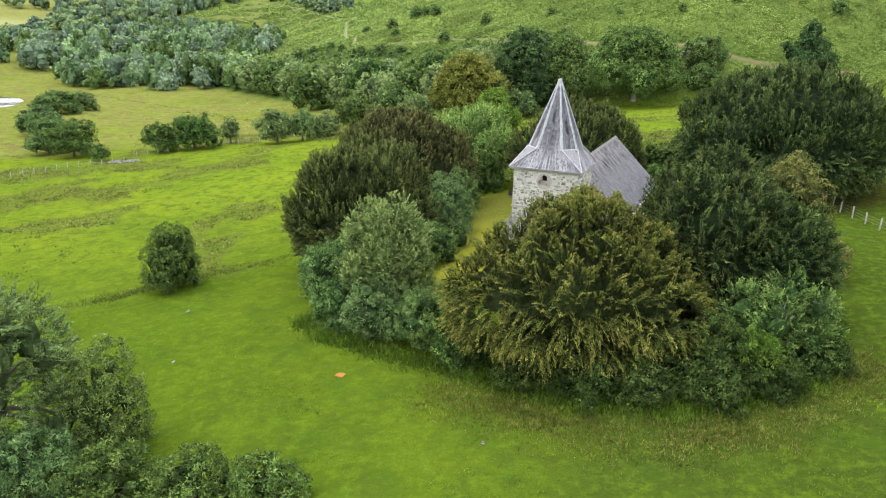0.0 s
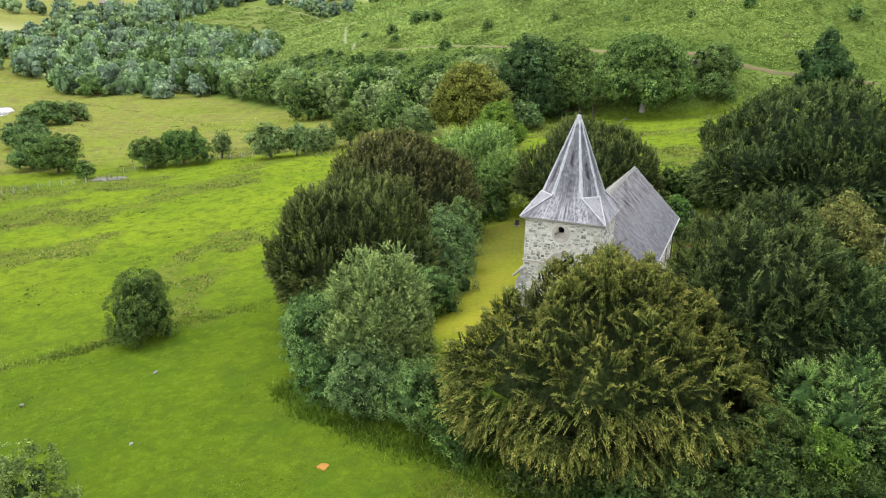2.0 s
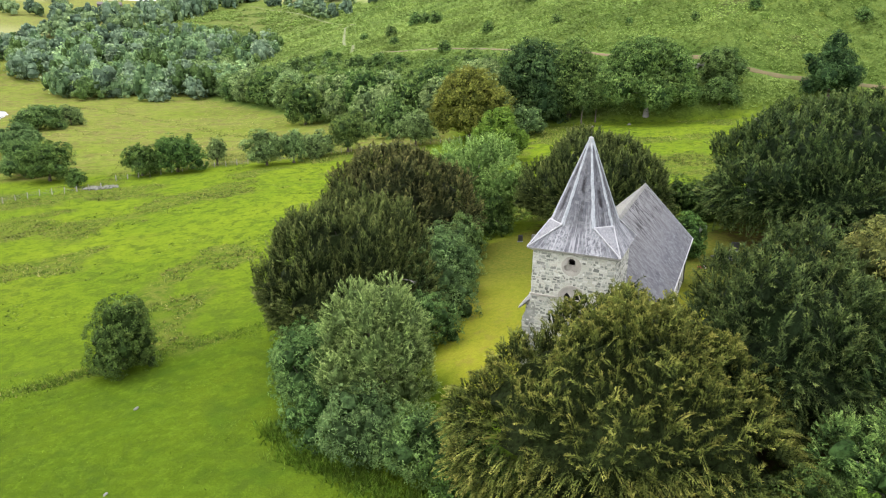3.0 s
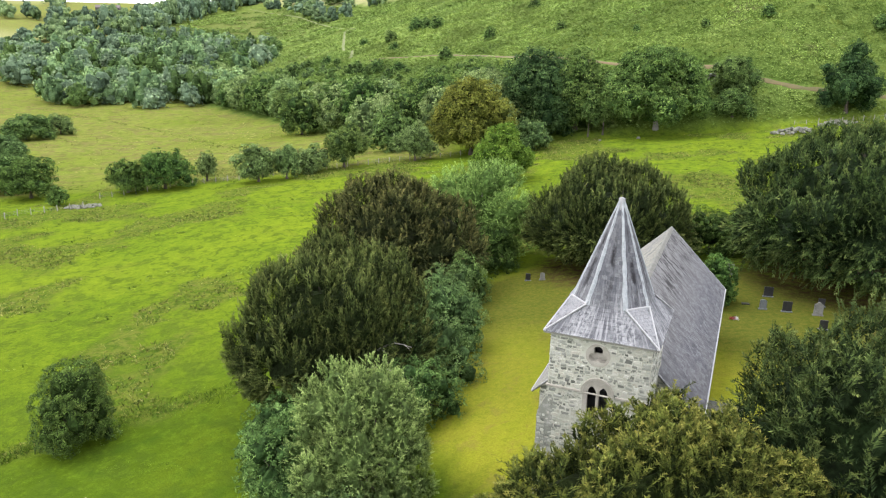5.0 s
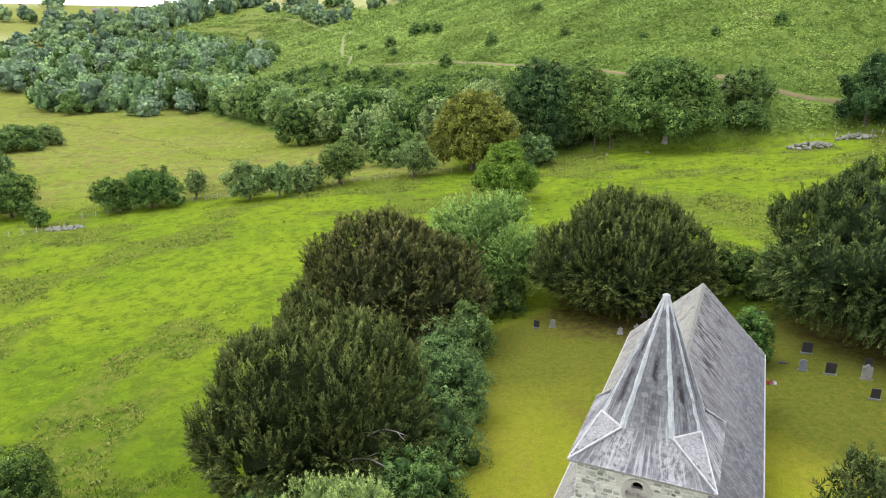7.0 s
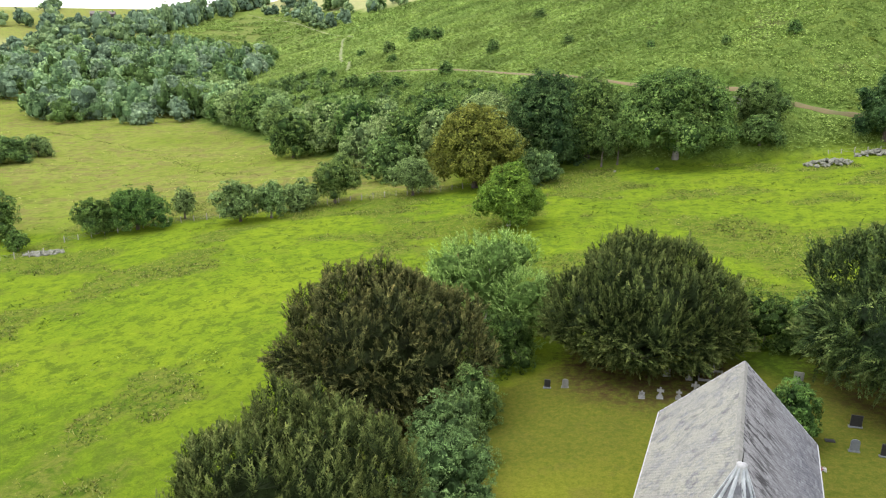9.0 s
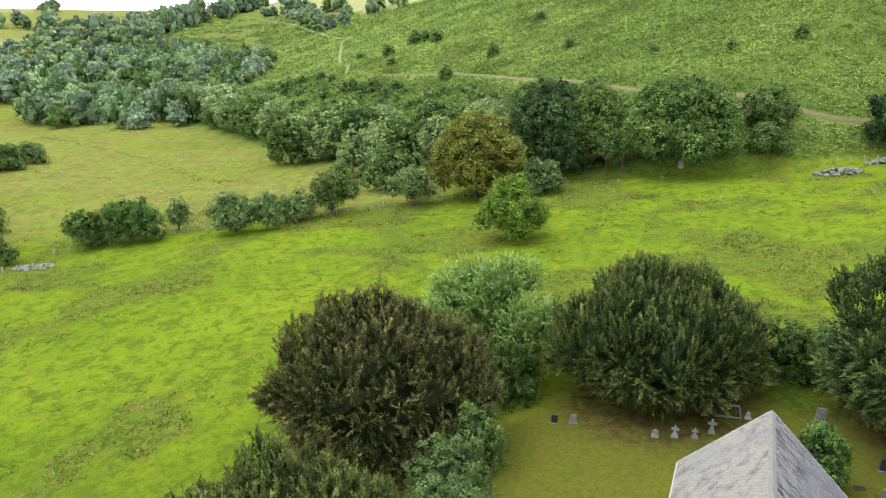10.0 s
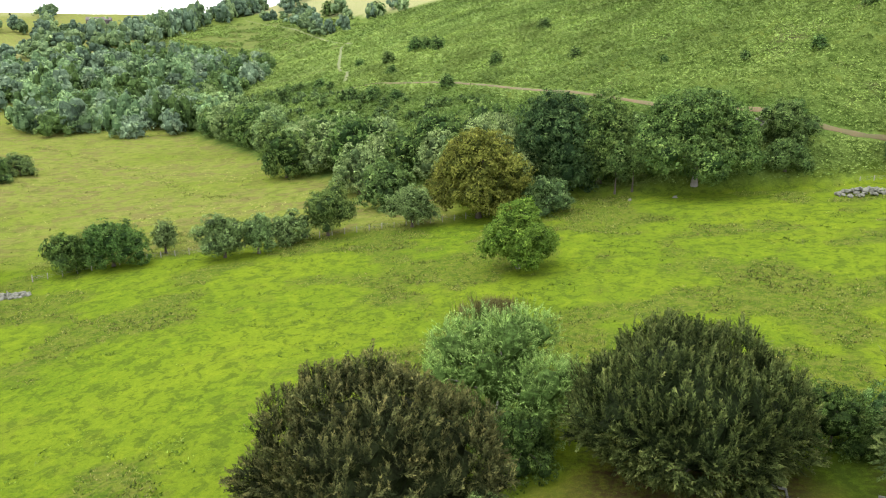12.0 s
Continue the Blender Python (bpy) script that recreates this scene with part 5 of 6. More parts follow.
# a wet ditch winding across the meadow
n = 330
q = rng.uniform(0, 6, n)
xy = np.column_stack([np.interp(q, range(7), DITCH_X), np.interp(q, range(7), DITCH_Y)]) + rng.normal(0, 1.5, (n, 2))
scatter_blades("ditch_rushes", "dark rushes lining a meadow ditch", "rushes", xy, rng.uniform(0.25, 0.5, n), 0.22, M_RUSH, 26, 5, np.full(n, 0.5), 0.7, 1.0)
# tufts of longer grass in the near field
n = 9000
x, y = rng.uniform(-60, 45, n), rng.uniform(22, 66, n)
k = (near_field(x, y) > 0.6) & (yard_mask(x, y) < 0.01) & (vnoise(x, y, 3.5, 91) + 0.6 * vnoise(x, y, 11, 92) > 0.85)
xy = np.column_stack([x, y])[k]
scatter_blades("grass_tufts", "tufts of longer grass in the green field", "grass", xy, rng.uniform(0.12, 0.24, len(xy)), 0.05, M_GRASSBLADE, 27, 12, rng.uniform(0.15, 0.4, len(xy)), 0.8, 1.4)
# coarse browned grass outside the yard edge
n = 800
q = rng.uniform(0, 4, n)
xy = np.column_stack([np.interp(q, range(5), (0, 7, 14, 22, 31)), np.interp(q, range(5), (42, 37.5, 34.5, 36, 43))]) + rng.normal(0, 1.5, (n, 2))
scatter_blades("coarse_grass", "coarse browned grass outside the churchyard edge", "grass", xy, rng.uniform(0.2, 0.42, n), 0.06, M_COARSE, 25, 22, np.full(n, 0.5), 0.5, 0.9)
# long grass fringe along the shrubs outside the yard
n = 2300
q = rng.uniform(0, 6, n)
xy = np.column_stack([np.interp(q, range(7), (-12, -8.5, -3, 5, 10.5, 16.5, 26)), np.interp(q, range(7), (57.5, 53, 48.5, 42.5, 39, 37.2, 40.5))]) + rng.normal(0, 0.7, (n, 2))
scatter_blades("long_grass", "uncut long grass along the churchyard edge", "grass", xy, rng.uniform(0.35, 0.8, n), 0.08, M_GRASSBLADE, 22, 6, np.full(n, 0.25), 0.4, 0.8)

# ---------------- church ----------------
CH = pose(9.35, 56.45, 0, 0, 0, -23)           # tower centre; local y runs along the nave
church = thing("church", CH, "small grey rubble-stone church with slate broach spire and long slate nave", "church")


def plate(outer, holes, y0, y1):
    """A slab, outline in x and z, with holes right through it, from y0 to y1."""
    bm = bmesh.new()
    edges = []
    for loop in [outer, *holes]:
        vs = [bm.verts.new((x, y0, z)) for x, z in loop]
        edges += [bm.edges.new((vs[i], vs[(i + 1) % len(vs)])) for i in range(len(vs))]
    r = bmesh.ops.triangle_fill(bm, edges=edges, use_beauty=True, use_dissolve=False)
    faces = [f for f in r["geom"] if isinstance(f, bmesh.types.BMFace)]
    ex = bmesh.ops.extrude_face_region(bm, geom=faces)
    bmesh.ops.translate(bm, vec=(0, y1 - y0, 0), verts=[v for v in ex["geom"] if isinstance(v, bmesh.types.BMVert)])
    return bm


def ring_pts(cx, cz, r, n=28):
    return [(cx + r * math.cos(2 * math.pi * i / n), cz + r * math.sin(2 * math.pi * i / n)) for i in range(n)]


def trefoil(cx, cz, r, n=48):
    """Three round lobes, one upwards."""
    out = []
    for i in range(n):
        a = 2 * math.pi * i / n
        best = 0.0
        for k in range(3):
            b = math.pi / 2 + k * 2 * math.pi / 3
            d, q = 0.52 * r, 0.48 * r
            c = d * math.cos(a - b)
            s = q * q - d * d + c * c
            if s > 0 and c > 0:
                best = max(best, c + math.sqrt(s))
        out.append((cx + max(best, 0.3 * r) * math.cos(a), cz + max(best, 0.3 * r) * math.sin(a)))
    return out


def lancet(cx, z0, zs, w, n=8):
    """A pointed opening: sill z0, springing zs, width w."""
    h = w / 2
    pts = [(cx - h, z0), (cx + h, z0)]
    for i in range(n + 1):
        a = math.radians(60) * i / n
        pts.append((cx - h + w * math.cos(a), zs + w * math.sin(a)))
    for i in range(n - 1, -1, -1):
        a = math.radians(60) * i / n
        pts.append((cx + h - w * math.cos(a), zs + w * math.sin(a)))
    return pts


def round_arch(cx, z0, zs, w, n=18):
    """A round-headed opening: sill z0, springing zs, width w."""
    return [(cx - w / 2, z0), (cx + w / 2, z0)] + [(cx + w / 2 * math.cos(math.pi * i / n), zs + w / 2 * math.sin(math.pi * i / n)) for i in range(n + 1)]


TW, BASE, EAVE = 2.62, 2.2, 14.3
round_c, lan = (-0.08, 13.32), (0.06, 9.75, 11.35)
hood = round_arch(lan[0], 9.6, 11.2, 1.38)
front = part("wall_west", plate([(-TW, BASE), (TW, BASE), (TW, EAVE), (-TW, EAVE)], [ring_pts(*round_c, 0.62), hood], -TW, -TW + 0.7), M_MORTAR, church, "west tower wall of pale rubble stone")
bm = bmesh.new()
box(bm, -TW, -TW + 0.7, -TW + 0.7, TW, BASE, EAVE)
box(bm, TW - 0.7, TW, -TW + 0.7, TW, BASE, EAVE)
box(bm, -TW + 0.7, TW - 0.7, TW - 0.7, TW, BASE, EAVE)
tower_side = part("tower_wall", bm, M_MORTAR, church)
# near-black slab added behind the openings to paint the unlit inside
part("window_void", box(bmesh.new(), -1.6, 1.6, -TW + 0.75, -TW + 1.0, 9.0, 14.0), M_DARK, church, "near-black slab for the unlit belfry interior")
rw = part("round_window", plate(ring_pts(*round_c, 0.64), [trefoil(round_c[0], round_c[1] + 0.02, 0.50)], -TW - 0.05, -TW + 0.28), M_DRESS, church, "round dressed-stone trefoil window")
part("sill_slab", plate([(round_c[0] - 0.5, 12.75), (round_c[0] + 0.5, 12.75), (round_c[0] + 0.5, 13.32), (round_c[0] - 0.5, 13.32)], [], -TW + 0.3, -TW + 0.42), M_DRESS, rw)
lw = part("belfry_window", plate(round_arch(lan[0], 9.55, 11.2, 1.54), [lancet(lan[0] - 0.30, 9.8, 11.15, 0.46), lancet(lan[0] + 0.30, 9.8, 11.15, 0.46)], -TW - 0.05, -TW + 0.25), M_DRESS, church, "paired lancet belfry window in dressed stone")
part("hood_mould", plate(round_arch(lan[0], 11.1, 11.2, 1.74), [round_arch(lan[0], 11.13, 11.2, 1.54)], -TW - 0.12, -TW + 0.02), M_DRESS, lw)
for sx0, sx1 in ((-TW - 0.09, -0.85), (0.95, TW + 0.09)):
    part("string_course", box(bmesh.new(), sx0, sx1, -TW - 0.09, -TW + 0.05, 11.06, 11.20, 0.02), M_DRESS, church, "narrow projecting stone string course")
part("cornice", box(bmesh.new(), -TW - 0.14, TW + 0.14, -TW - 0.14, TW + 0.14, 14.12, 14.30, 0.04), M_DRESS, church)
bm = bmesh.new()
prism(bm, [(-TW - 0.5, BASE), (-TW + 0.35, BASE), (-TW + 0.35, 10.4), (-TW - 0.05, 10.4), (-TW - 0.5, 9.4)], -TW - 0.02, -TW + 0.8)
part("buttress", bm, M_STONE, church, "stepped stone corner buttress")

# spire: a square skirt brought to an octagon by four corner broaches
Z0, Z1, ZA = 14.35, 15.75, 21.1
E2 = 2.95
cor = [(-E2, -E2, Z0), (E2, -E2, Z0), (E2, E2, Z0), (-E2, E2, Z0)]
oct_ = [(-1.0, -2.0, Z1), (1.0, -2.0, Z1), (2.0, -1.0, Z1), (2.0, 1.0, Z1), (1.0, 2.0, Z1), (-1.0, 2.0, Z1), (-2.0, 1.0, Z1), (-2.0, -1.0, Z1)]
apex = (0.0, 0.0, ZA)
top8 = [(x * 0.03, y * 0.03, ZA) for x, y, z in oct_]
skirt_faces = [(cor[0], cor[1], oct_[1], oct_[0]), (cor[1], cor[2], oct_[3], oct_[2]), (cor[2], cor[3], oct_[5], oct_[4]), (cor[3], cor[0], oct_[7], oct_[6])]


def lift_pt(p, k, dz):
    return (p[0] * k, p[1] * k, p[2] + dz)


broach_faces = [(cor[1], lift_pt(oct_[2], 1.02, 0.07), lift_pt(oct_[1], 1.02, 0.07)), (cor[2], lift_pt(oct_[4], 1.02, 0.07), lift_pt(oct_[3], 1.02, 0.07)),
                (cor[3], lift_pt(oct_[6], 1.02, 0.07), lift_pt(oct_[5], 1.02, 0.07)), (cor[0], lift_pt(oct_[0], 1.02, 0.07), lift_pt(oct_[7], 1.02, 0.07))]
spire_faces = [(oct_[i], oct_[(i + 1) % 8], top8[(i + 1) % 8], top8[i]) for i in range(8)]
bm = bmesh.new()
for f in skirt_faces + spire_faces + broach_faces:
    poly(bm, f)
poly(bm, cor[::-1])
for i, f in enumerate(broach_faces):
    a, b = f[1], f[2]
    poly(bm, [a, b, (b[0] * 0.9, b[1] * 0.9, b[2] + 0.02), (a[0] * 0.9, a[1] * 0.9, a[2] + 0.02)])
spire = part("spire", bm, M_SLATE_SPIRE, church, "slate broach spire streaked with lead and dark moss")
bm = bmesh.new()
box(bm, -E2, E2, -E2, E2, Z0 - 0.12, Z0 - 0.02)
part("eaves_board", bm, M_TIMBER, church, "dark timber eaves board")


def rolls(name, lines, r, material, parent, label="", sides=6):
    """Each line a rounded metal roll of its own."""
    for a, b in lines:
        part(name, tubes_mesh(name, [(np.linspace(a, b, 3), [r] * 3)], material, sides), None, parent, label)


rolls("hip_roll", [(oct_[i], top8[i]) for i in range(8)], 0.06, M_VERDI, spire, "verdigris-streaked lead hip roll")
rolls("broach_roll", [(f[0], p) for f in broach_faces for p in f[1:]], 0.055, M_LEAD, spire)
rolls("eaves_roll", [(cor[i], cor[(i + 1) % 4]) for i in range(4)], 0.035, M_LEAD, spire, "pale lead eaves edging")
rolls("broach_cap", [(f[1], f[2]) for f in broach_faces], 0.06, M_LEAD, spire, "pale lead broach capping")
fr_ = random.Random(6)
for i in range(8):
    for j in (i - 1, (i + 1) % 8):
        a0, b0, a1 = Vector(oct_[i]), Vector(oct_[j]), Vector(top8[i])
        nrm = (b0 - a0).cross(a1 - a0).normalized()
        if nrm.dot(Vector((a0.x + b0.x, a0.y + b0.y, 0))) < 0:
            nrm = -nrm
        across = (b0 - a0).normalized()
        bm = bmesh.new()
        rows = []
        for k in range(15):
            s = k / 14
            wd = (0.10 * (1 - s) + 0.045) * fr_.uniform(0.6, 1.25)
            p = a0.lerp(a1, s) + nrm * 0.038
            rows.append((bm.verts.new(p), bm.verts.new(p + across * wd), bm.verts.new(p + across * wd - nrm * 0.03)))
        for r0, r1 in zip(rows, rows[1:]):
            bm.faces.new((r0[0], r0[1], r1[1], r1[0]))
            bm.faces.new((r0[1], r0[2], r1[2], r1[1]))
        part("hip_flashing", bm, M_VERDI, spire, "pale blue-green lead hip flashing")
part("spire_cap", tubes_mesh("spire_cap", [([(0, 0, ZA - 0.55), (0, 0, ZA - 0.05), (0, 0, ZA + 0.02), (0, 0, ZA + 0.10)], [0.26, 0.15, 0.17, 0.02])], M_LEAD, 10), None, spire, "white lead spire cap")
part("finial_rod", tubes_mesh("finial_rod", [([(0, 0, ZA), (0, 0, ZA + 0.3), (0, 0, ZA + 0.55)], [0.02, 0.015, 0.008])], M_IRON, 6), None, spire)

# nave
NX, NW, NE, NS = 0.4, -4.1, 4.9, 25.6
RZ, EZ = 13.3, 8.45
bm = bmesh.new()
prism(bm, [(NW, BASE), (NE, BASE), (NE, 8.75), (NX, 13.12), (NW, 8.75)], 1.6, 2.3)
part("nave_wall", bm, M_MORTAR, church, "west gable wall of rubble stone")
bm = bmesh.new()
prism(bm, [(NW, BASE), (NE, BASE), (NE, 8.75), (NX, 13.12), (NW, 8.75)], NS - 0.7, NS)
part("nave_wall", bm, M_MORTAR, church, "east gable wall of rubble stone")
part("nave_wall", box(bmesh.new(), NW, NW + 0.7, 2.3, NS - 0.7, BASE, 8.5), M_MORTAR, church)
south_wall = part("nave_wall", box(bmesh.new(), NE - 0.7, NE, 2.3, NS - 0.7, BASE, 8.5), M_MORTAR, church)
for yy_ in (10.5, 15.5, 20.5):
    for sx in (NW - 0.03, NE - 0.22):
        wn = part("window", box(bmesh.new(), sx, sx + 0.25, yy_ - 0.55, yy_ + 0.55, 4.6, 7.2, 0.03), M_DRESS, church, "narrow dressed-stone nave window")
        part("pane", box(bmesh.new(), sx - 0.015 if sx < 0 else sx + 0.2, sx + 0.05 if sx < 0 else sx + 0.265, yy_ - 0.38, yy_ + 0.38, 4.8, 7.0), M_DARK, wn)
roofs = []
for side, ex in ((-1, -4.5), (1, 5.3)):
    bm = bmesh.new()
    outl = [(ex, EZ), (NX, RZ), (NX, RZ - 0.16), (ex, EZ - 0.16)]
    prism(bm, outl, 1.35, 25.95)
    roofs.append(part("nave_roof", bm, M_SLATE_N if side < 0 else M_SLATE_S, church, "grey slate roof slope with lichen" if side < 0 else "purple-grey slate roof slope with dark moss stains"))
for ex in (-4.55, 5.36):
    part("gutter", tubes_mesh("gutter", [([(ex, 1.4, EZ - 0.08), (ex, 13, EZ - 0.08), (ex, 25.9, EZ - 0.08)], [0.07] * 3)], M_LEAD, 8), None, church, "pale painted gutter")
part("downpipe", tubes_mesh("downpipe", [([(4.98, 25.2, EZ - 0.2), (4.98, 25.2, 6), (4.98, 25.2, BASE + 1)], [0.05] * 3)], M_IRON, 8), None, church)
for yv in (1.33, 25.97):
    for ex in (-4.5, 5.3):
        part("verge", tubes_mesh("verge", [([(ex, yv, EZ - 0.03), (NX, yv, RZ - 0.03)], [0.05, 0.05])], M_LEAD, 6), None, church, "pale verge edging")
# south porch
PX0, PX1, PY, PH = 4.9, 7.3, 6.4, 1.55
bm = bmesh.new()
vs = [(PX1 - 0.1, y, z) for y, z in ((PY - PH + 0.2, BASE), (PY + PH - 0.2, BASE), (PY + PH - 0.2, 5.9), (PY, 7.35), (PY - PH + 0.2, 5.9))]
a = [bm.verts.new(v) for v in vs]
b = [bm.verts.new((PX0, v[1], v[2])) for v in vs]
bm.faces.new(a)
bm.faces.new(b[::-1])
for i in range(5):
    bm.faces.new((a[i], b[i], b[(i + 1) % 5], a[(i + 1) % 5]))
part("porch", bm, M_STONE, church, "small stone south porch")
porch_roofs = []
for s in (-1, 1):
    bm = bmesh.new()
    q = [(PX0, PY + s * PH, 5.8), (PX1 + 0.1, PY + s * PH, 5.8), (PX1 + 0.1, PY, 7.5), (PX0, PY, 7.5)]
    lo = [(x, y, z - 0.12) for x, y, z in q]
    a, b = [bm.verts.new(p) for p in q], [bm.verts.new(p) for p in lo]
    bm.faces.new(a)
    bm.faces.new(b[::-1])
    for i in range(4):
        bm.faces.new((a[i], a[(i + 1) % 4], b[(i + 1) % 4], b[i]))
    porch_roofs.append(part("porch_roof", bm, M_SLATE_S, church, "slate porch roof blotched with white lichen"))

# ---------------- graves ----------------
STONES = "gravestones in the churchyard"


def round_top(w, h, n=10):
    return [(-w / 2, 0), (w / 2, 0)] + [(w / 2 * math.cos(math.pi * i / n), h - w / 2 * 0.7 + w / 2 * 0.7 * math.sin(math.pi * i / n)) for i in range(n + 1)]


def headstone(x, y, w, h, material, label, top="round", rz=-15, lean=0, plinth=None):
    w, h = w * 0.74, h * 0.85
    g = thing("gravestone", pose(x, y, tz(x, y) - 0.05, lean, 0, rz), label, "gravestone", STONES)
    bm = bmesh.new()
    if top == "round":
        prism(bm, round_top(w, h), -0.06, 0.06)
    elif top == "ogee":
        prism(bm, [(-w / 2, 0), (w / 2, 0), (w / 2, h * 0.8), (w * 0.3, h * 0.86), (w * 0.16, h * 0.97), (0, h), (-w * 0.16, h * 0.97), (-w * 0.3, h * 0.86), (-w / 2, h * 0.8)], -0.07, 0.07)
    else:
        box(bm, -w / 2, w / 2, -0.06, 0.06, 0, h, 0.02)
    bmesh.ops.translate(bm, vec=(0, 0, 0.12), verts=bm.verts)
    part("slab", bm, material, g)
    part("plinth", box(bmesh.new(), -w / 2 - 0.08, w / 2 + 0.08, -0.14, 0.14, 0, 0.16, 0.02), plinth or (material if material is M_STONE_PALE else M_GRANITE_GREY), g)
    return g


def cross_stone(x, y, h, material, label, lean=0, rz=-15):
    h *= 0.85
    g = thing("cross_gravestone", pose(x, y, tz(x, y) - 0.05, lean, 0, rz), label, "gravestone", STONES)
    w = h * 0.10
    bm = bmesh.new()
    prism(bm, [(-w, 0.34), (w, 0.34), (w * 0.8, h * 0.62), (h * 0.27, h * 0.62), (h * 0.27, h * 0.8), (w * 0.75, h * 0.8), (w * 0.7, h), (-w * 0.7, h), (-w * 0.75, h * 0.8), (-h * 0.27, h * 0.8), (-h * 0.27, h * 0.62), (-w * 0.8, h * 0.62)], -0.08, 0.08)
    part("cross", bm, material, g)
    part("step", box(bmesh.new(), -0.19, 0.19, -0.16, 0.16, 0.14, 0.36, 0.03), material, g)
    part("step", box(bmesh.new(), -0.28, 0.28, -0.24, 0.24, 0, 0.16, 0.03), material, g)
    return g


headstone(9.9, 97.6, 0.75, 0.95, M_GRANITE_DARK, "dark polished granite headstone on lawn", "flat")
headstone(11.5, 97.3, 0.75, 0.95, M_STONE_PALE, "pale round-topped headstone on lawn", "round")
headstone(32.5, 87.3, 1.15, 1.15, M_GRANITE_DARK, "broad dark granite headstone", "flat")
headstone(30.5, 83.8, 0.85, 1.1, M_GRANITE_GREY, "grey granite round-topped headstone", "round")
headstone(32.4, 83.0, 1.1, 1.15, M_GRANITE_DARK, "broad black granite headstone with pale plinth", "flat")
headstone(34.8, 82.0, 1.05, 1.45, M_STONE_PALE, "tall lichened pale headstone with shaped top", "ogee")
headstone(33.6, 78.6, 0.9, 1.0, M_GRANITE_DARK, "black granite headstone on grass", "flat")
headstone(36.2, 84.2, 0.8, 0.9, M_GRANITE_DARK, "dark headstone under the yew", "flat")
headstone(31.6, 95.0, 1.1, 1.36, M_STONE_PALE, "tall pale slab headstone by the hedge", "flat", rz=-20)
cross_stone(19.1, 93.6, 1.27, M_MARBLE, "white marble cross on stepped base")
cross_stone(17.6, 93.9, 0.98, M_MARBLE, "small leaning weathered marble cross", lean=14)
cross_stone(20.6, 93.2, 1.02, M_STONE_PALE, "short grey stone cross", lean=-8)
cross_stone(22.2, 93.9, 1.49, M_STONE_PALE, "tall lichened stone cross on stepped base")
cross_stone(22.7, 97.0, 1.36, M_STONE_PALE, "mossy stone cross in the yew's shade")
headstone(21.0, 98.0, 0.8, 1.0, M_STONE_PALE, "old grey headstone in the yew's shade", "round")
cross_stone(26.0, 96.0, 0.85, M_MARBLE, "small white cross beside a railed grave")


def railed_grave(x, y):
    g = thing("railed_grave", pose(x, y, tz(x, y) - 0.05, 0, 0, -18), "grave plot with stone kerb and black iron railings", "grave", STONES)
    for x0, x1, y0, y1 in ((-1.1, 1.1, -1.2, -1.05), (-1.1, 1.1, 1.05, 1.2), (-1.1, -0.95, -1.05, 1.05), (0.95, 1.1, -1.05, 1.05)):
        part("kerb", box(bmesh.new(), x0, x1, y0, y1, 0, 0.25, 0.02), M_STONE_PALE, g)
    n = 9
    for i in range(n):
        for yv in (-1.12, 1.12):
            xx_ = -1.0 + 2.0 * i / (n - 1)
            part("railing_bar", tubes_mesh("railing_bar", [([(xx_, yv, 0.2), (xx_, yv, 0.7), (xx_, yv, 1.15)], [0.018, 0.018, 0.006])], M_IRON, 5), None, g)
    for yv in (-1.12, 1.12):
        part("rail", tubes_mesh("rail", [([(-1.05, yv, 0.95), (1.05, yv, 0.95)], [0.02, 0.02])], M_IRON, 5), None, g)
    part("headpiece", box(bmesh.new(), -0.35, 0.35, 0.75, 0.9, 0, 1.5, 0.03), M_STONE_PALE, g)


railed_grave(24.8, 97.4)
bm = bmesh.new()
box(bm, -0.35, 0.35, -0.2, 0.2, 0, 0.1, 0.02)
fl = thing("flat_gravestone", pose(29.5, 85.3, tz(29.5, 85.3), 0, 0, -10), "small flat dark memorial tablet in grass", "gravestone", STONES)
part("tablet", bm, M_GRANITE_DARK, fl)


def flowers(x, y):
    """A small heap of red and white blooms."""
    g = thing("flower_wreath", pose(x, y, tz(x, y)), "small wreath of red and white flowers on grass", "flowers")
    rng = np.random.default_rng(8)
    for m, cx in ((M_RED, -0.12), (M_WHITE, 0.15)):
        P = np.column_stack([rng.normal(cx, 0.13, 60), rng.normal(0, 0.15, 60), np.abs(rng.normal(0.08, 0.05, 60))])
        way = rng.normal(0, 0.6, P.shape) + np.array([0, 0, 1])
        part("bloom", leaf_mesh("bloom", P, way, rng.normal(0, 1, P.shape), np.full(60, 0.14), np.full(60, 0.12), m), None, g)


flowers(27.0, 81.6)


# ---------------- fences, stones, track, river, far farm ----------------
def fence(name, label, pts, gap=2.6, height=1.3, seed=1):
    """Posts along a line with three strands of wire."""
    rng = random.Random(seed)
    f = thing(name, Matrix.Identity(4), label, "fence")
    P = []
    for (x0, y0), (x1, y1) in zip(pts, pts[1:]):
        n = max(1, round(math.hypot(x1 - x0, y1 - y0) / gap))
        P += [(x0 + (x1 - x0) * i / n, y0 + (y1 - y0) * i / n) for i in range(n)]
    P.append(pts[-1])
    for x, y in P:
        z = tz(x, y)
        h = height * rng.uniform(0.9, 1.1)
        dx, dy = rng.uniform(-0.06, 0.06), rng.uniform(-0.06, 0.06)
        part("post", tubes_mesh("post", [([(x, y, z - 0.2), (x + dx, y + dy, z + h), (x + dx, y + dy, z + h + 0.03)], [0.085, 0.08, 0.03])], M_TIMBER, 6), None, f)
    for k in (0.45, 0.75, 1.05):
        part("wire", tubes_mesh("wire", [([(x, y, tz(x, y) + k) for x, y in P], [0.012] * len(P))], M_WIRE, 4), None, f)
    return f


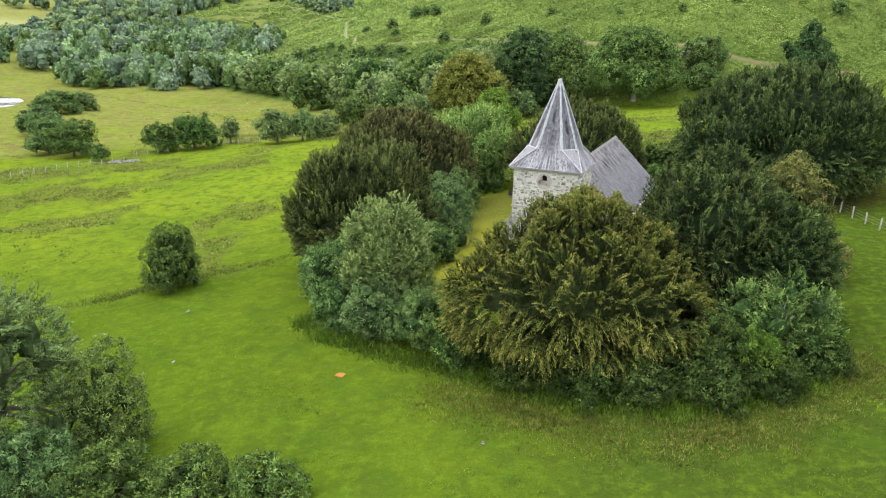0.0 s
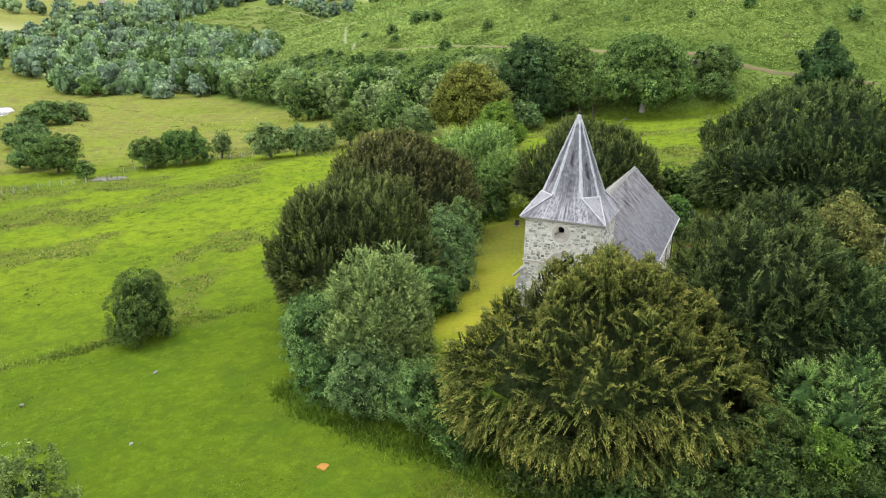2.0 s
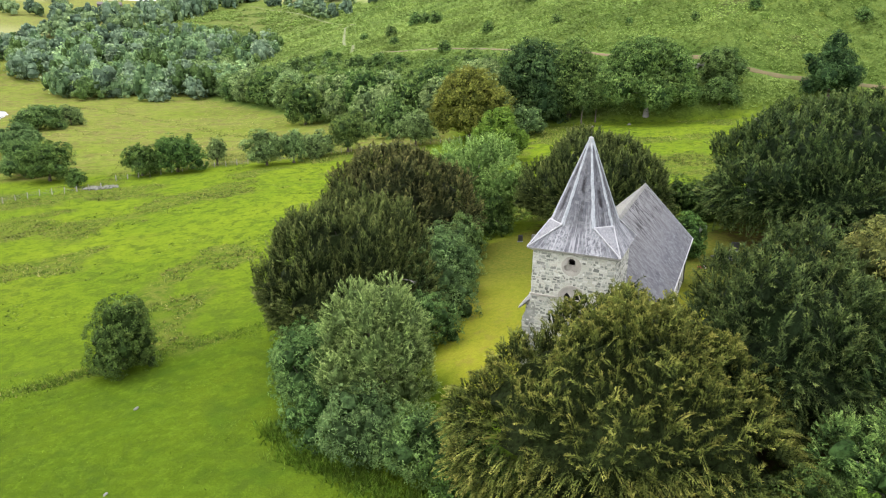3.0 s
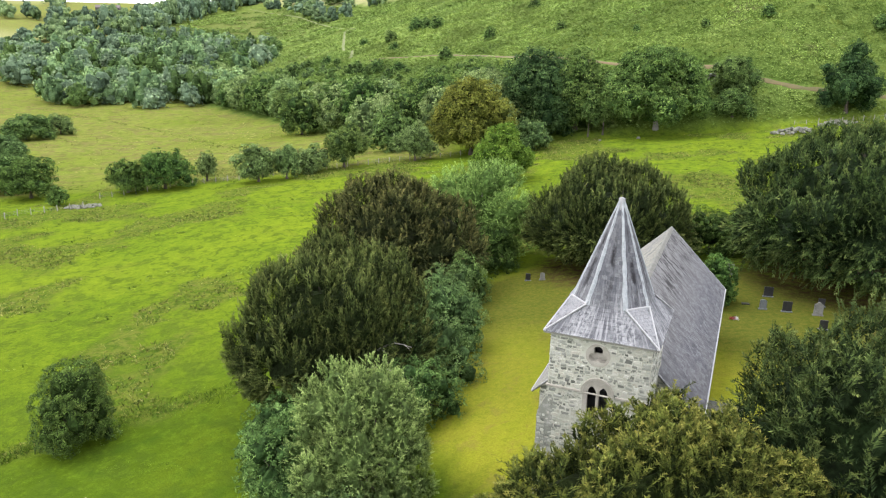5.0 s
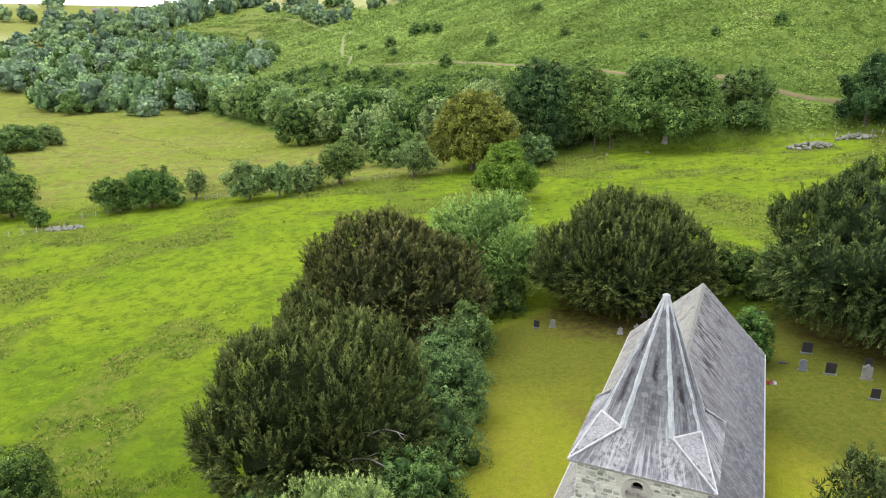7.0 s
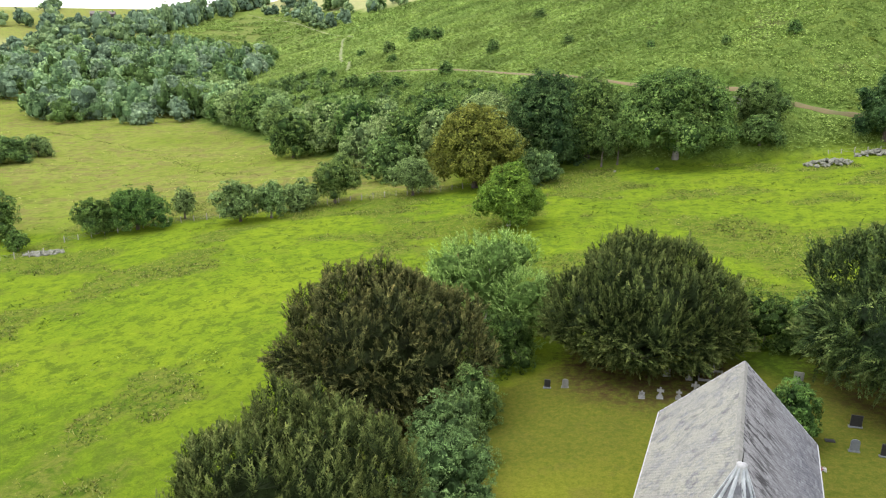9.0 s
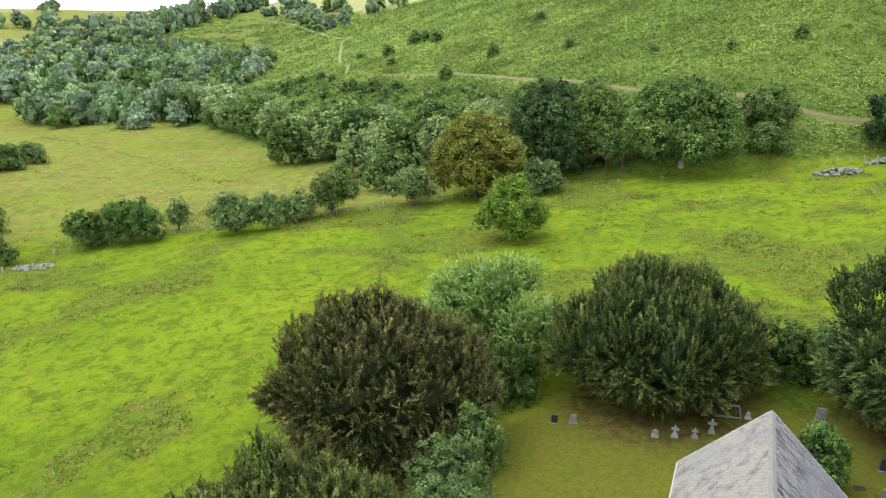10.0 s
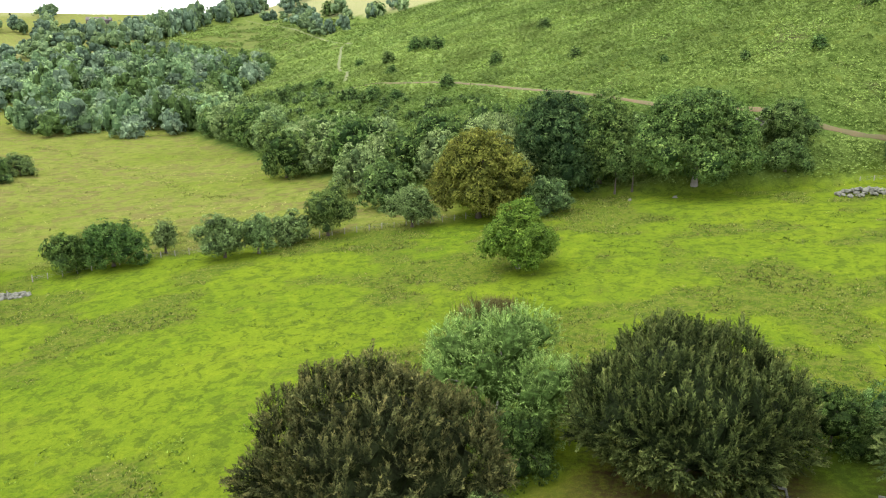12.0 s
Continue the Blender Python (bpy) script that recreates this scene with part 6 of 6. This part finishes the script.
fence("field_fence", "post and wire fence across the pasture", [(-75, 174), (-58, 184), (-40, 187.6), (-18, 191.2), (1.7, 196), (14, 199)], seed=2)
fence("river_fence", "post and wire fence leading to the ford", [(-118, 133), (-92.7, 150.6), (-85.5, 160.6), (-74.6, 165.6)], seed=3)
fence("hill_fence", "post and wire fence below the hill", [(86, 199), (97, 198), (112, 197.5), (130, 196)], seed=4)
fence("yard_fence", "post and wire fence outside the churchyard", [(47.5, 64), (47, 72), (47, 80), (48.5, 88)], seed=5)


def stone_heap(name, label, x, y, rx, ry, n, size, seed, height=0.4):
    """A heap of broken stones, each a chipped block."""
    rng = np.random.default_rng(seed)
    h = thing(name, pose(x, y, tz(x, y)), label, "stones")
    kinds = []
    for k in range(4):
        bm = bmesh.new()
        bmesh.ops.create_icosphere(bm, subdivisions=1, radius=0.5)
        for v in bm.verts:
            v.co = Vector((v.co.x * rng.uniform(0.8, 1.3), v.co.y * rng.uniform(0.7, 1.2), v.co.z * rng.uniform(0.5, 0.9)))
        kinds.append(bm_mesh("stone", bm, M_RUBBLE))
    for i in range(n):
        a, r = rng.uniform(0, 2 * math.pi), math.sqrt(rng.random())
        px, py = rx * r * math.cos(a), ry * r * math.sin(a)
        s = size * rng.uniform(0.5, 1.5)
        ob = new("stone", kinds[i % 4])
        ob.parent = h
        ob.matrix_local = pose(px, py, tz(x + px, y + py) - tz(x, y) + height * (1 - r) + s * 0.15, rng.uniform(0, 40), rng.uniform(0, 40), rng.uniform(0, 360)) @ Matrix.Diagonal((s, s, s * 0.7, 1))
    return h


stone_heap("stone_ruin", "low ruined heap of grey field stones in the pasture", 81.5, 190.0, 5.0, 2.6, 110, 0.9, 1, 0.9)
stone_heap("stone_ruin", "low ruined heap of grey field stones in the pasture", 94.0, 195.0, 4.6, 2.0, 90, 0.9, 2, 0.9)
stone_heap("ford_stones", "pale gravel and stones at a wet ford", -75.0, 166.5, 3.8, 1.6, 90, 0.7, 3, 0.1)
stone_heap("hill_outcrop", "grey rock outcrop beside the hill track", 72.5, 214.0, 5.0, 1.2, 60, 1.3, 4, 0.4)
for i, (x, y, s) in enumerate(((-24.1, 61.8, 0.5), (13.9, 39.4, 0.35), (-21.2, 50.3, 0.3), (3.0, 35.5, 0.25), (17.5, 37.5, 0.3), (28.6, 44.2, 0.45), (-33.0, 57.5, 0.3), (38.8, 199.5, 0.8), (48.0, 199.0, 0.9))):
    stone_heap("field_stone", "pale stone lying in the grass", x, y, 0.15, 0.15, 2, s, 30 + i, 0.0)
earth = thing("bare_earth_patch", pose(-7.1, 45.9, tz(-7.1, 45.9) + 0.02, 0, 0, 20), "small patch of bare orange earth in grass", "earth")
bm = bmesh.new()
bmesh.ops.create_circle(bm, cap_ends=True, segments=18, radius=0.38)
for v in bm.verts:
    v.co = Vector((v.co.x * (1 + 0.25 * math.sin(5 * v.co.y)), v.co.y * 0.8 * (1 + 0.3 * math.cos(7 * v.co.x)), 0.05))
r_ = bmesh.ops.extrude_face_region(bm, geom=bm.faces[:])
bmesh.ops.translate(bm, vec=(0, 0, -0.15), verts=[v for v in r_["geom"] if isinstance(v, bmesh.types.BMVert)])
part("soil", bm, M_EARTH, earth)


def strip(name, label, category, pts, width, material, lift=0.12, seed=1, cross=3):
    """A track or stream laid over the ground along pts."""
    pts = np.array(pts, float)
    d = np.r_[0, np.cumsum(np.hypot(*np.diff(pts, axis=0).T))]
    s = np.linspace(0, d[-1], int(d[-1] / 3) + 2)
    x, y = np.interp(s, d, pts[:, 0]), np.interp(s, d, pts[:, 1])
    tx, ty = np.gradient(x), np.gradient(y)
    q = np.hypot(tx, ty)
    nx, ny = -ty / q, tx / q
    rng = np.random.default_rng(seed)
    w = width * (0.7 + 0.6 * rng.random(len(s)))
    co = []
    for k in np.linspace(-0.5, 0.5, cross):
        px, py = x + nx * w * k, y + ny * w * k
        co.append(np.column_stack([px, py, terrain(px, py) + lift * (1 - 3.0 * k * k)]))
    co = np.stack(co, 1)
    n = len(s)
    i = np.arange(n * cross).reshape(n, cross)
    f = np.stack([i[:-1, :-1], i[1:, :-1], i[1:, 1:], i[:-1, 1:]], -1).reshape(-1, 4)
    me = quad_mesh(name, co.reshape(-1, 3), f, smooth=True)
    me.materials.append(material)
    return tagged(new(name, me), label, category, kind="structure")


strip("hill_track", "narrow earth track contouring the bracken hill", "track", TRACK_LOW, 1.3, M_TRACK, 0.35, 1)
strip("hill_track", "grassy track climbing the far spur", "track", TRACK_SPUR, 2.0, M_TRACK_GRASS, 0.3, 2)
strip("hill_track", "narrow tan path along the crest of the spur", "track", TRACK_CREST, 1.6, M_TRACK_GRASS, 0.4, 3)
water = strip("river", "shallow pale river with low banks", "water", [(-230, 250), (-195, 275), (-178, 292), (-186, 315), (-230, 340)], 9.0, M_WATER, 0.12, 3, 5)


def barn(x, y, rz):
    b = thing("farm_building", pose(x, y, tz(x, y) - 0.5, 0, 0, rz), "long low dark farm building on the skyline", "building")
    part("wall", box(bmesh.new(), -13, 13, -4, 4, 0, 4.6, 0.1), M_CREAMWALL, b)
    bm = bmesh.new()
    for s in (-1, 1):
        poly(bm, [(-13.4, s * 4.5, 4.4), (13.4, s * 4.5, 4.4), (13.4, 0, 7.4), (-13.4, 0, 7.4)])
    for xv in (-13.4, 13.4):
        poly(bm, [(xv, -4.5, 4.4), (xv, 4.5, 4.4), (xv, 0, 7.4)])
    part("roof", bm, M_TILE, b)
    for i in range(5):
        part("window", box(bmesh.new(), -10.5 + 5 * i, -8.7 + 5 * i, -4.08, -3.9, 1.2, 3.0, 0.05), M_DARK, b)


barn(-392, 900, 12)


# ---------------- slates, stones and ridge tiles, piece by piece ----------------
def face_frame(pts):
    """Origin, level axis, upslope axis and outward normal of a flat face."""
    P = [Vector(p) for p in pts]
    n = (P[1] - P[0]).cross(P[2] - P[0]).normalized()
    u = Vector((0, 0, 1)).cross(n).normalized()
    return P[0], u, n.cross(u), n


def slate_sites(pts, outward, rng, w=0.27, h=0.21, shrink=0.06):
    """Middles of the slates, in courses with broken joints, that cover a flat convex face."""
    o, u, v, n = face_frame(pts)
    if n.dot(Vector(outward)) < 0:
        u, n = -u, -n
        v = n.cross(u)
    q = [((Vector(p) - o).dot(u), (Vector(p) - o).dot(v)) for p in pts]
    us, vs = [a for a, b in q], [b for a, b in q]
    area = sum(q[i][0] * q[(i + 1) % len(q)][1] - q[(i + 1) % len(q)][0] * q[i][1] for i in range(len(q)))
    sg = 1 if area > 0 else -1
    out = []
    row = 0
    y = min(vs) + h * 0.5
    while y < max(vs):
        x = min(us) - (row % 2) * w * 0.5 + rng.uniform(-0.03, 0.03)
        while x < max(us) + w:
            ok = True
            for i in range(len(q)):
                (ax, ay), (bx, by) = q[i], q[(i + 1) % len(q)]
                L = math.hypot(bx - ax, by - ay) or 1
                if sg * ((bx - ax) * (y - ay) - (by - ay) * (x - ax)) / L < shrink:
                    ok = False
                    break
            if ok:
                out.append((o + u * x + v * y + n * 0.012, u, v, n))
            x += w
        y += h
        row += 1
    return out, w, h


def slate_shape(w, h):
    """A slate's corners, its lower edge standing proud."""
    a, b = w * 0.48, h * 0.62
    return np.array([(-a, -b, 0.0), (a, -b, 0.0), (a, b, -0.010), (-a, b, -0.010), (-a, -b, 0.022), (a, -b, 0.022), (a, b, 0.002), (-a, b, 0.002)])


BOX5 = np.array([(4, 5, 6, 7), (0, 1, 5, 4), (1, 2, 6, 5), (2, 3, 7, 6), (3, 0, 4, 7)])


def joined(name, shapes, frames, material, parent, label=""):
    """All pieces in one mesh: shapes of eight corners, set into frames."""
    S = np.asarray(shapes)
    O = np.array([f[0] for f in frames])
    A = np.array([[f[1], f[2], f[3]] for f in frames])
    co = O[:, None] + np.einsum("nij,njk->nik", S, A)
    f = (BOX5[None] + 8 * np.arange(len(O))[:, None, None]).reshape(-1, 4)
    me = quad_mesh(name, co.reshape(-1, 3), f)
    me.materials.append(material)
    ob = new(name, me)
    ob.parent = parent
    return tagged(ob, label, kind="stuff")


def frame_matrix(o, u, v, n):
    m = Matrix((u, v, n)).transposed().to_4x4()
    m.translation = o
    return m


def single(name, shape, frames, material, parent):
    """Each piece an object of its own on one shared mesh."""
    me = quad_mesh(name, shape, BOX5)
    me.materials.append(material)
    for f in frames:
        ob = new(name, me)
        ob.parent = parent
        ob.matrix_local = frame_matrix(*f)


pr = random.Random(4)
near_slates, rest = [], []
pale = []
for f in broach_faces:
    c = sum((Vector(p) for p in f), Vector()) / len(f)
    pale.extend(slate_sites(f, (c.x, c.y, 0.6), pr)[0])
for f in skirt_faces + spire_faces:
    c = sum((Vector(p) for p in f), Vector()) / len(f)
    fr, sw, sh = slate_sites(f, (c.x, c.y, 0.6), pr)
    (near_slates if c.y < -1.0 and abs(c.x) < 0.6 else rest).extend(fr)
single("slate", slate_shape(sw, sh), near_slates[:300], M_SLATE_SPIRE, spire)
rest += near_slates[300:]
joined("slate_covering", [slate_shape(sw, sh)] * len(rest), rest, M_SLATE_SPIRE, spire)
joined("slate_covering", [slate_shape(sw, sh)] * len(pale), pale, M_SLATE_BROACH, spire, "pale grey slates on the corner broaches")
for rf, ex, m in ((roofs[0], -4.5, M_SLATE_N), (roofs[1], 5.3, M_SLATE_S)):
    fr, sw, sh = slate_sites([(ex, 1.35, EZ), (NX, 1.35, RZ), (NX, 25.95, RZ), (ex, 25.95, EZ)], (ex, 0, 3), pr, 0.30, 0.22, 0.02)
    joined("slate_covering", [slate_shape(sw * pr.uniform(0.96, 1.0), sh) for _ in fr], fr, m, rf)
for rf, s in zip(porch_roofs, (-1, 1)):
    fr, sw, sh = slate_sites([(PX0, PY + s * PH, 5.8), (PX1 + 0.1, PY + s * PH, 5.8), (PX1 + 0.1, PY, 7.5), (PX0, PY, 7.5)], (0, s, 1), pr, 0.27, 0.21, 0.02)
    joined("slate_covering", [slate_shape(sw, sh)] * len(fr), fr, M_SLATE_N, rf)
bm = bmesh.new()
prism(bm, [(-0.20, -0.12), (-0.17, -0.14), (0, 0.035), (0.17, -0.14), (0.20, -0.12), (0, 0.085)], -0.235, 0.235)
tile_me = bm_mesh("ridge_tile", bm, M_STONE_PALE)
for i in range(52):
    ob = new("ridge_tile", tile_me)
    ob.parent = roofs[0]
    ob.matrix_local = pose(NX, 1.6 + 0.47 * i, RZ + 0.03 + pr.uniform(-0.012, 0.012), 0, 0, pr.uniform(-1.5, 1.5))


def rubble_sites(o, u, v, n, W, H, rng, skip=None, lo=0.11, hi=0.26):
    """Coursed rubble on a wall face: frame and half sizes of each stone."""
    out = []
    y = 0.0
    while y < H - 0.05:
        h = min(rng.uniform(lo, hi), H - y)
        x = 0.0
        while x < W - 0.05:
            w = min(h * rng.uniform(0.8, 2.5), W - x)
            if W - x - w < 0.14:
                w = W - x
            dz, tilt = rng.uniform(-0.05, 0.05), rng.gauss(0, 0.09)
            uu, vv = u * math.cos(tilt) + v * math.sin(tilt), v * math.cos(tilt) - u * math.sin(tilt)
            if not (skip and skip(x + w / 2, y + h / 2, w / 2, h / 2)):
                out.append((o + u * (x + w / 2) + v * (y + h / 2 + dz), uu, vv, n, w / 2 - 0.004 - rng.uniform(0, 0.03), (h / 2 - 0.004) * rng.uniform(0.75, 1.15)))
            x += w
        y += h
    return out


def stone_shape(a, b, d, rng):
    """A chipped block: back outline wider than its face."""
    e = min(a, b) * 0.7

    def j():
        return rng.uniform(0, e)
    def k():
        return rng.uniform(0, 0.55 * e)
    return np.array([(-a + k(), -b + k(), 0), (a - k(), -b + k(), 0), (a - k(), b - k(), 0), (-a + k(), b - k(), 0), (-a + j(), -b + j(), d), (a - j(), -b + j(), d * 0.8), (a - j(), b - j(), d), (-a + j(), b - j(), d * 0.85)])


def win_skip(x, y, a, b):
    """Leaves out stones that would lie over the window dressings."""
    X, Z = x - TW, y + BASE
    if math.hypot(max(abs(X - round_c[0]) - a * 0.7, 0), max(abs(Z - round_c[1]) - b * 0.7, 0)) < 0.66:
        return True
    if Z < 11.2:
        return Z + b * 0.6 > 9.5 and abs(X - lan[0]) - a * 0.7 < 0.75
    return math.hypot(max(abs(X - lan[0]) - a * 0.7, 0), max(Z - 11.2 - b * 0.7, 0)) < 0.80


EX, EY, EZV = Vector((1, 0, 0)), Vector((0, 1, 0)), Vector((0, 0, 1))
sites = rubble_sites(Vector((-TW, -TW, BASE)), EX, EZV, -EY, 2 * TW, 14.12 - BASE, pr, win_skip)
upper = [s for s in sites if s[0].z > 9.2]
lower = [s for s in sites if s[0].z <= 9.2]
variants = []
for k in range(6):
    me = quad_mesh("stone", stone_shape(0.5, 0.5, 1.0, pr), BOX5)
    me.materials.append(M_STONE)
    variants.append(me)
for i, (o, u, v, n, a, b) in enumerate(upper[:300]):
    ob = new("stone", variants[i % 6])
    ob.parent = front
    ob.matrix_local = frame_matrix(o, u, v, n) @ Matrix.Diagonal((2 * a, 2 * b, pr.uniform(0.015, 0.04), 1))
lower += upper[300:]


def rubble_joined(sites, parent):
    joined("rubble", [stone_shape(a, b, pr.uniform(0.015, 0.04), pr) for *_, a, b in sites], [s[:4] for s in sites], M_STONE, parent)


rubble_joined(lower, front)
buttress = next(o for o in church.children if o.name.startswith("buttress"))
rubble_joined(rubble_sites(Vector((-TW - 0.5, -TW - 0.02, BASE)), EX, EZV, -EY, 0.48, 9.3 - BASE, pr), buttress)
rubble_joined(rubble_sites(Vector((-TW - 0.5, -TW + 0.8, BASE)), -EY, EZV, -EX, 0.82, 9.3 - BASE, pr), buttress)
rubble_joined(rubble_sites(Vector((TW, -TW, BASE)), EY, EZV, EX, 2 * TW, 14.12 - BASE, pr), tower_side)
rubble_joined(rubble_sites(Vector((-TW, TW, BASE)), -EY, EZV, -EX, 2 * TW, 14.12 - BASE, pr), tower_side)
west = [o for o in church.children if o.name.startswith("nave_wall")]


def gable_skip(x, y, a, b):
    X, Z = NW + x, BASE + y
    return Z + b > 8.6 + (13.05 - 8.75) * (1 - abs(X - NX) / 4.5)


rubble_joined(rubble_sites(Vector((NW, 1.6, BASE)), EX, EZV, -EY, NE - NW, 13.05 - BASE, pr, gable_skip), west[0])
rubble_joined(rubble_sites(Vector((NE, NS, BASE)), -EX, EZV, EY, NE - NW, 13.05 - BASE, pr, lambda x, y, a, b: gable_skip(NE - NW - x, y, a, b)), west[1])


def nave_skip(x, y, a, b):
    return any(abs(x + 1.6 - c) < 0.5 + a and 4.5 < y + BASE < 7.3 for c in (10.5, 15.5, 20.5))


rubble_joined(rubble_sites(Vector((NE, 1.6, BASE)), EY, EZV, EX, NS - 1.6, 8.3 - BASE, pr, nave_skip), south_wall)
rubble_joined(rubble_sites(Vector((NW, NS, BASE)), -EY, EZV, -EX, NS - 1.6, 8.3 - BASE, pr, lambda x, y, a, b: nave_skip(NS - 1.6 - x, y, a, b)), west[2])
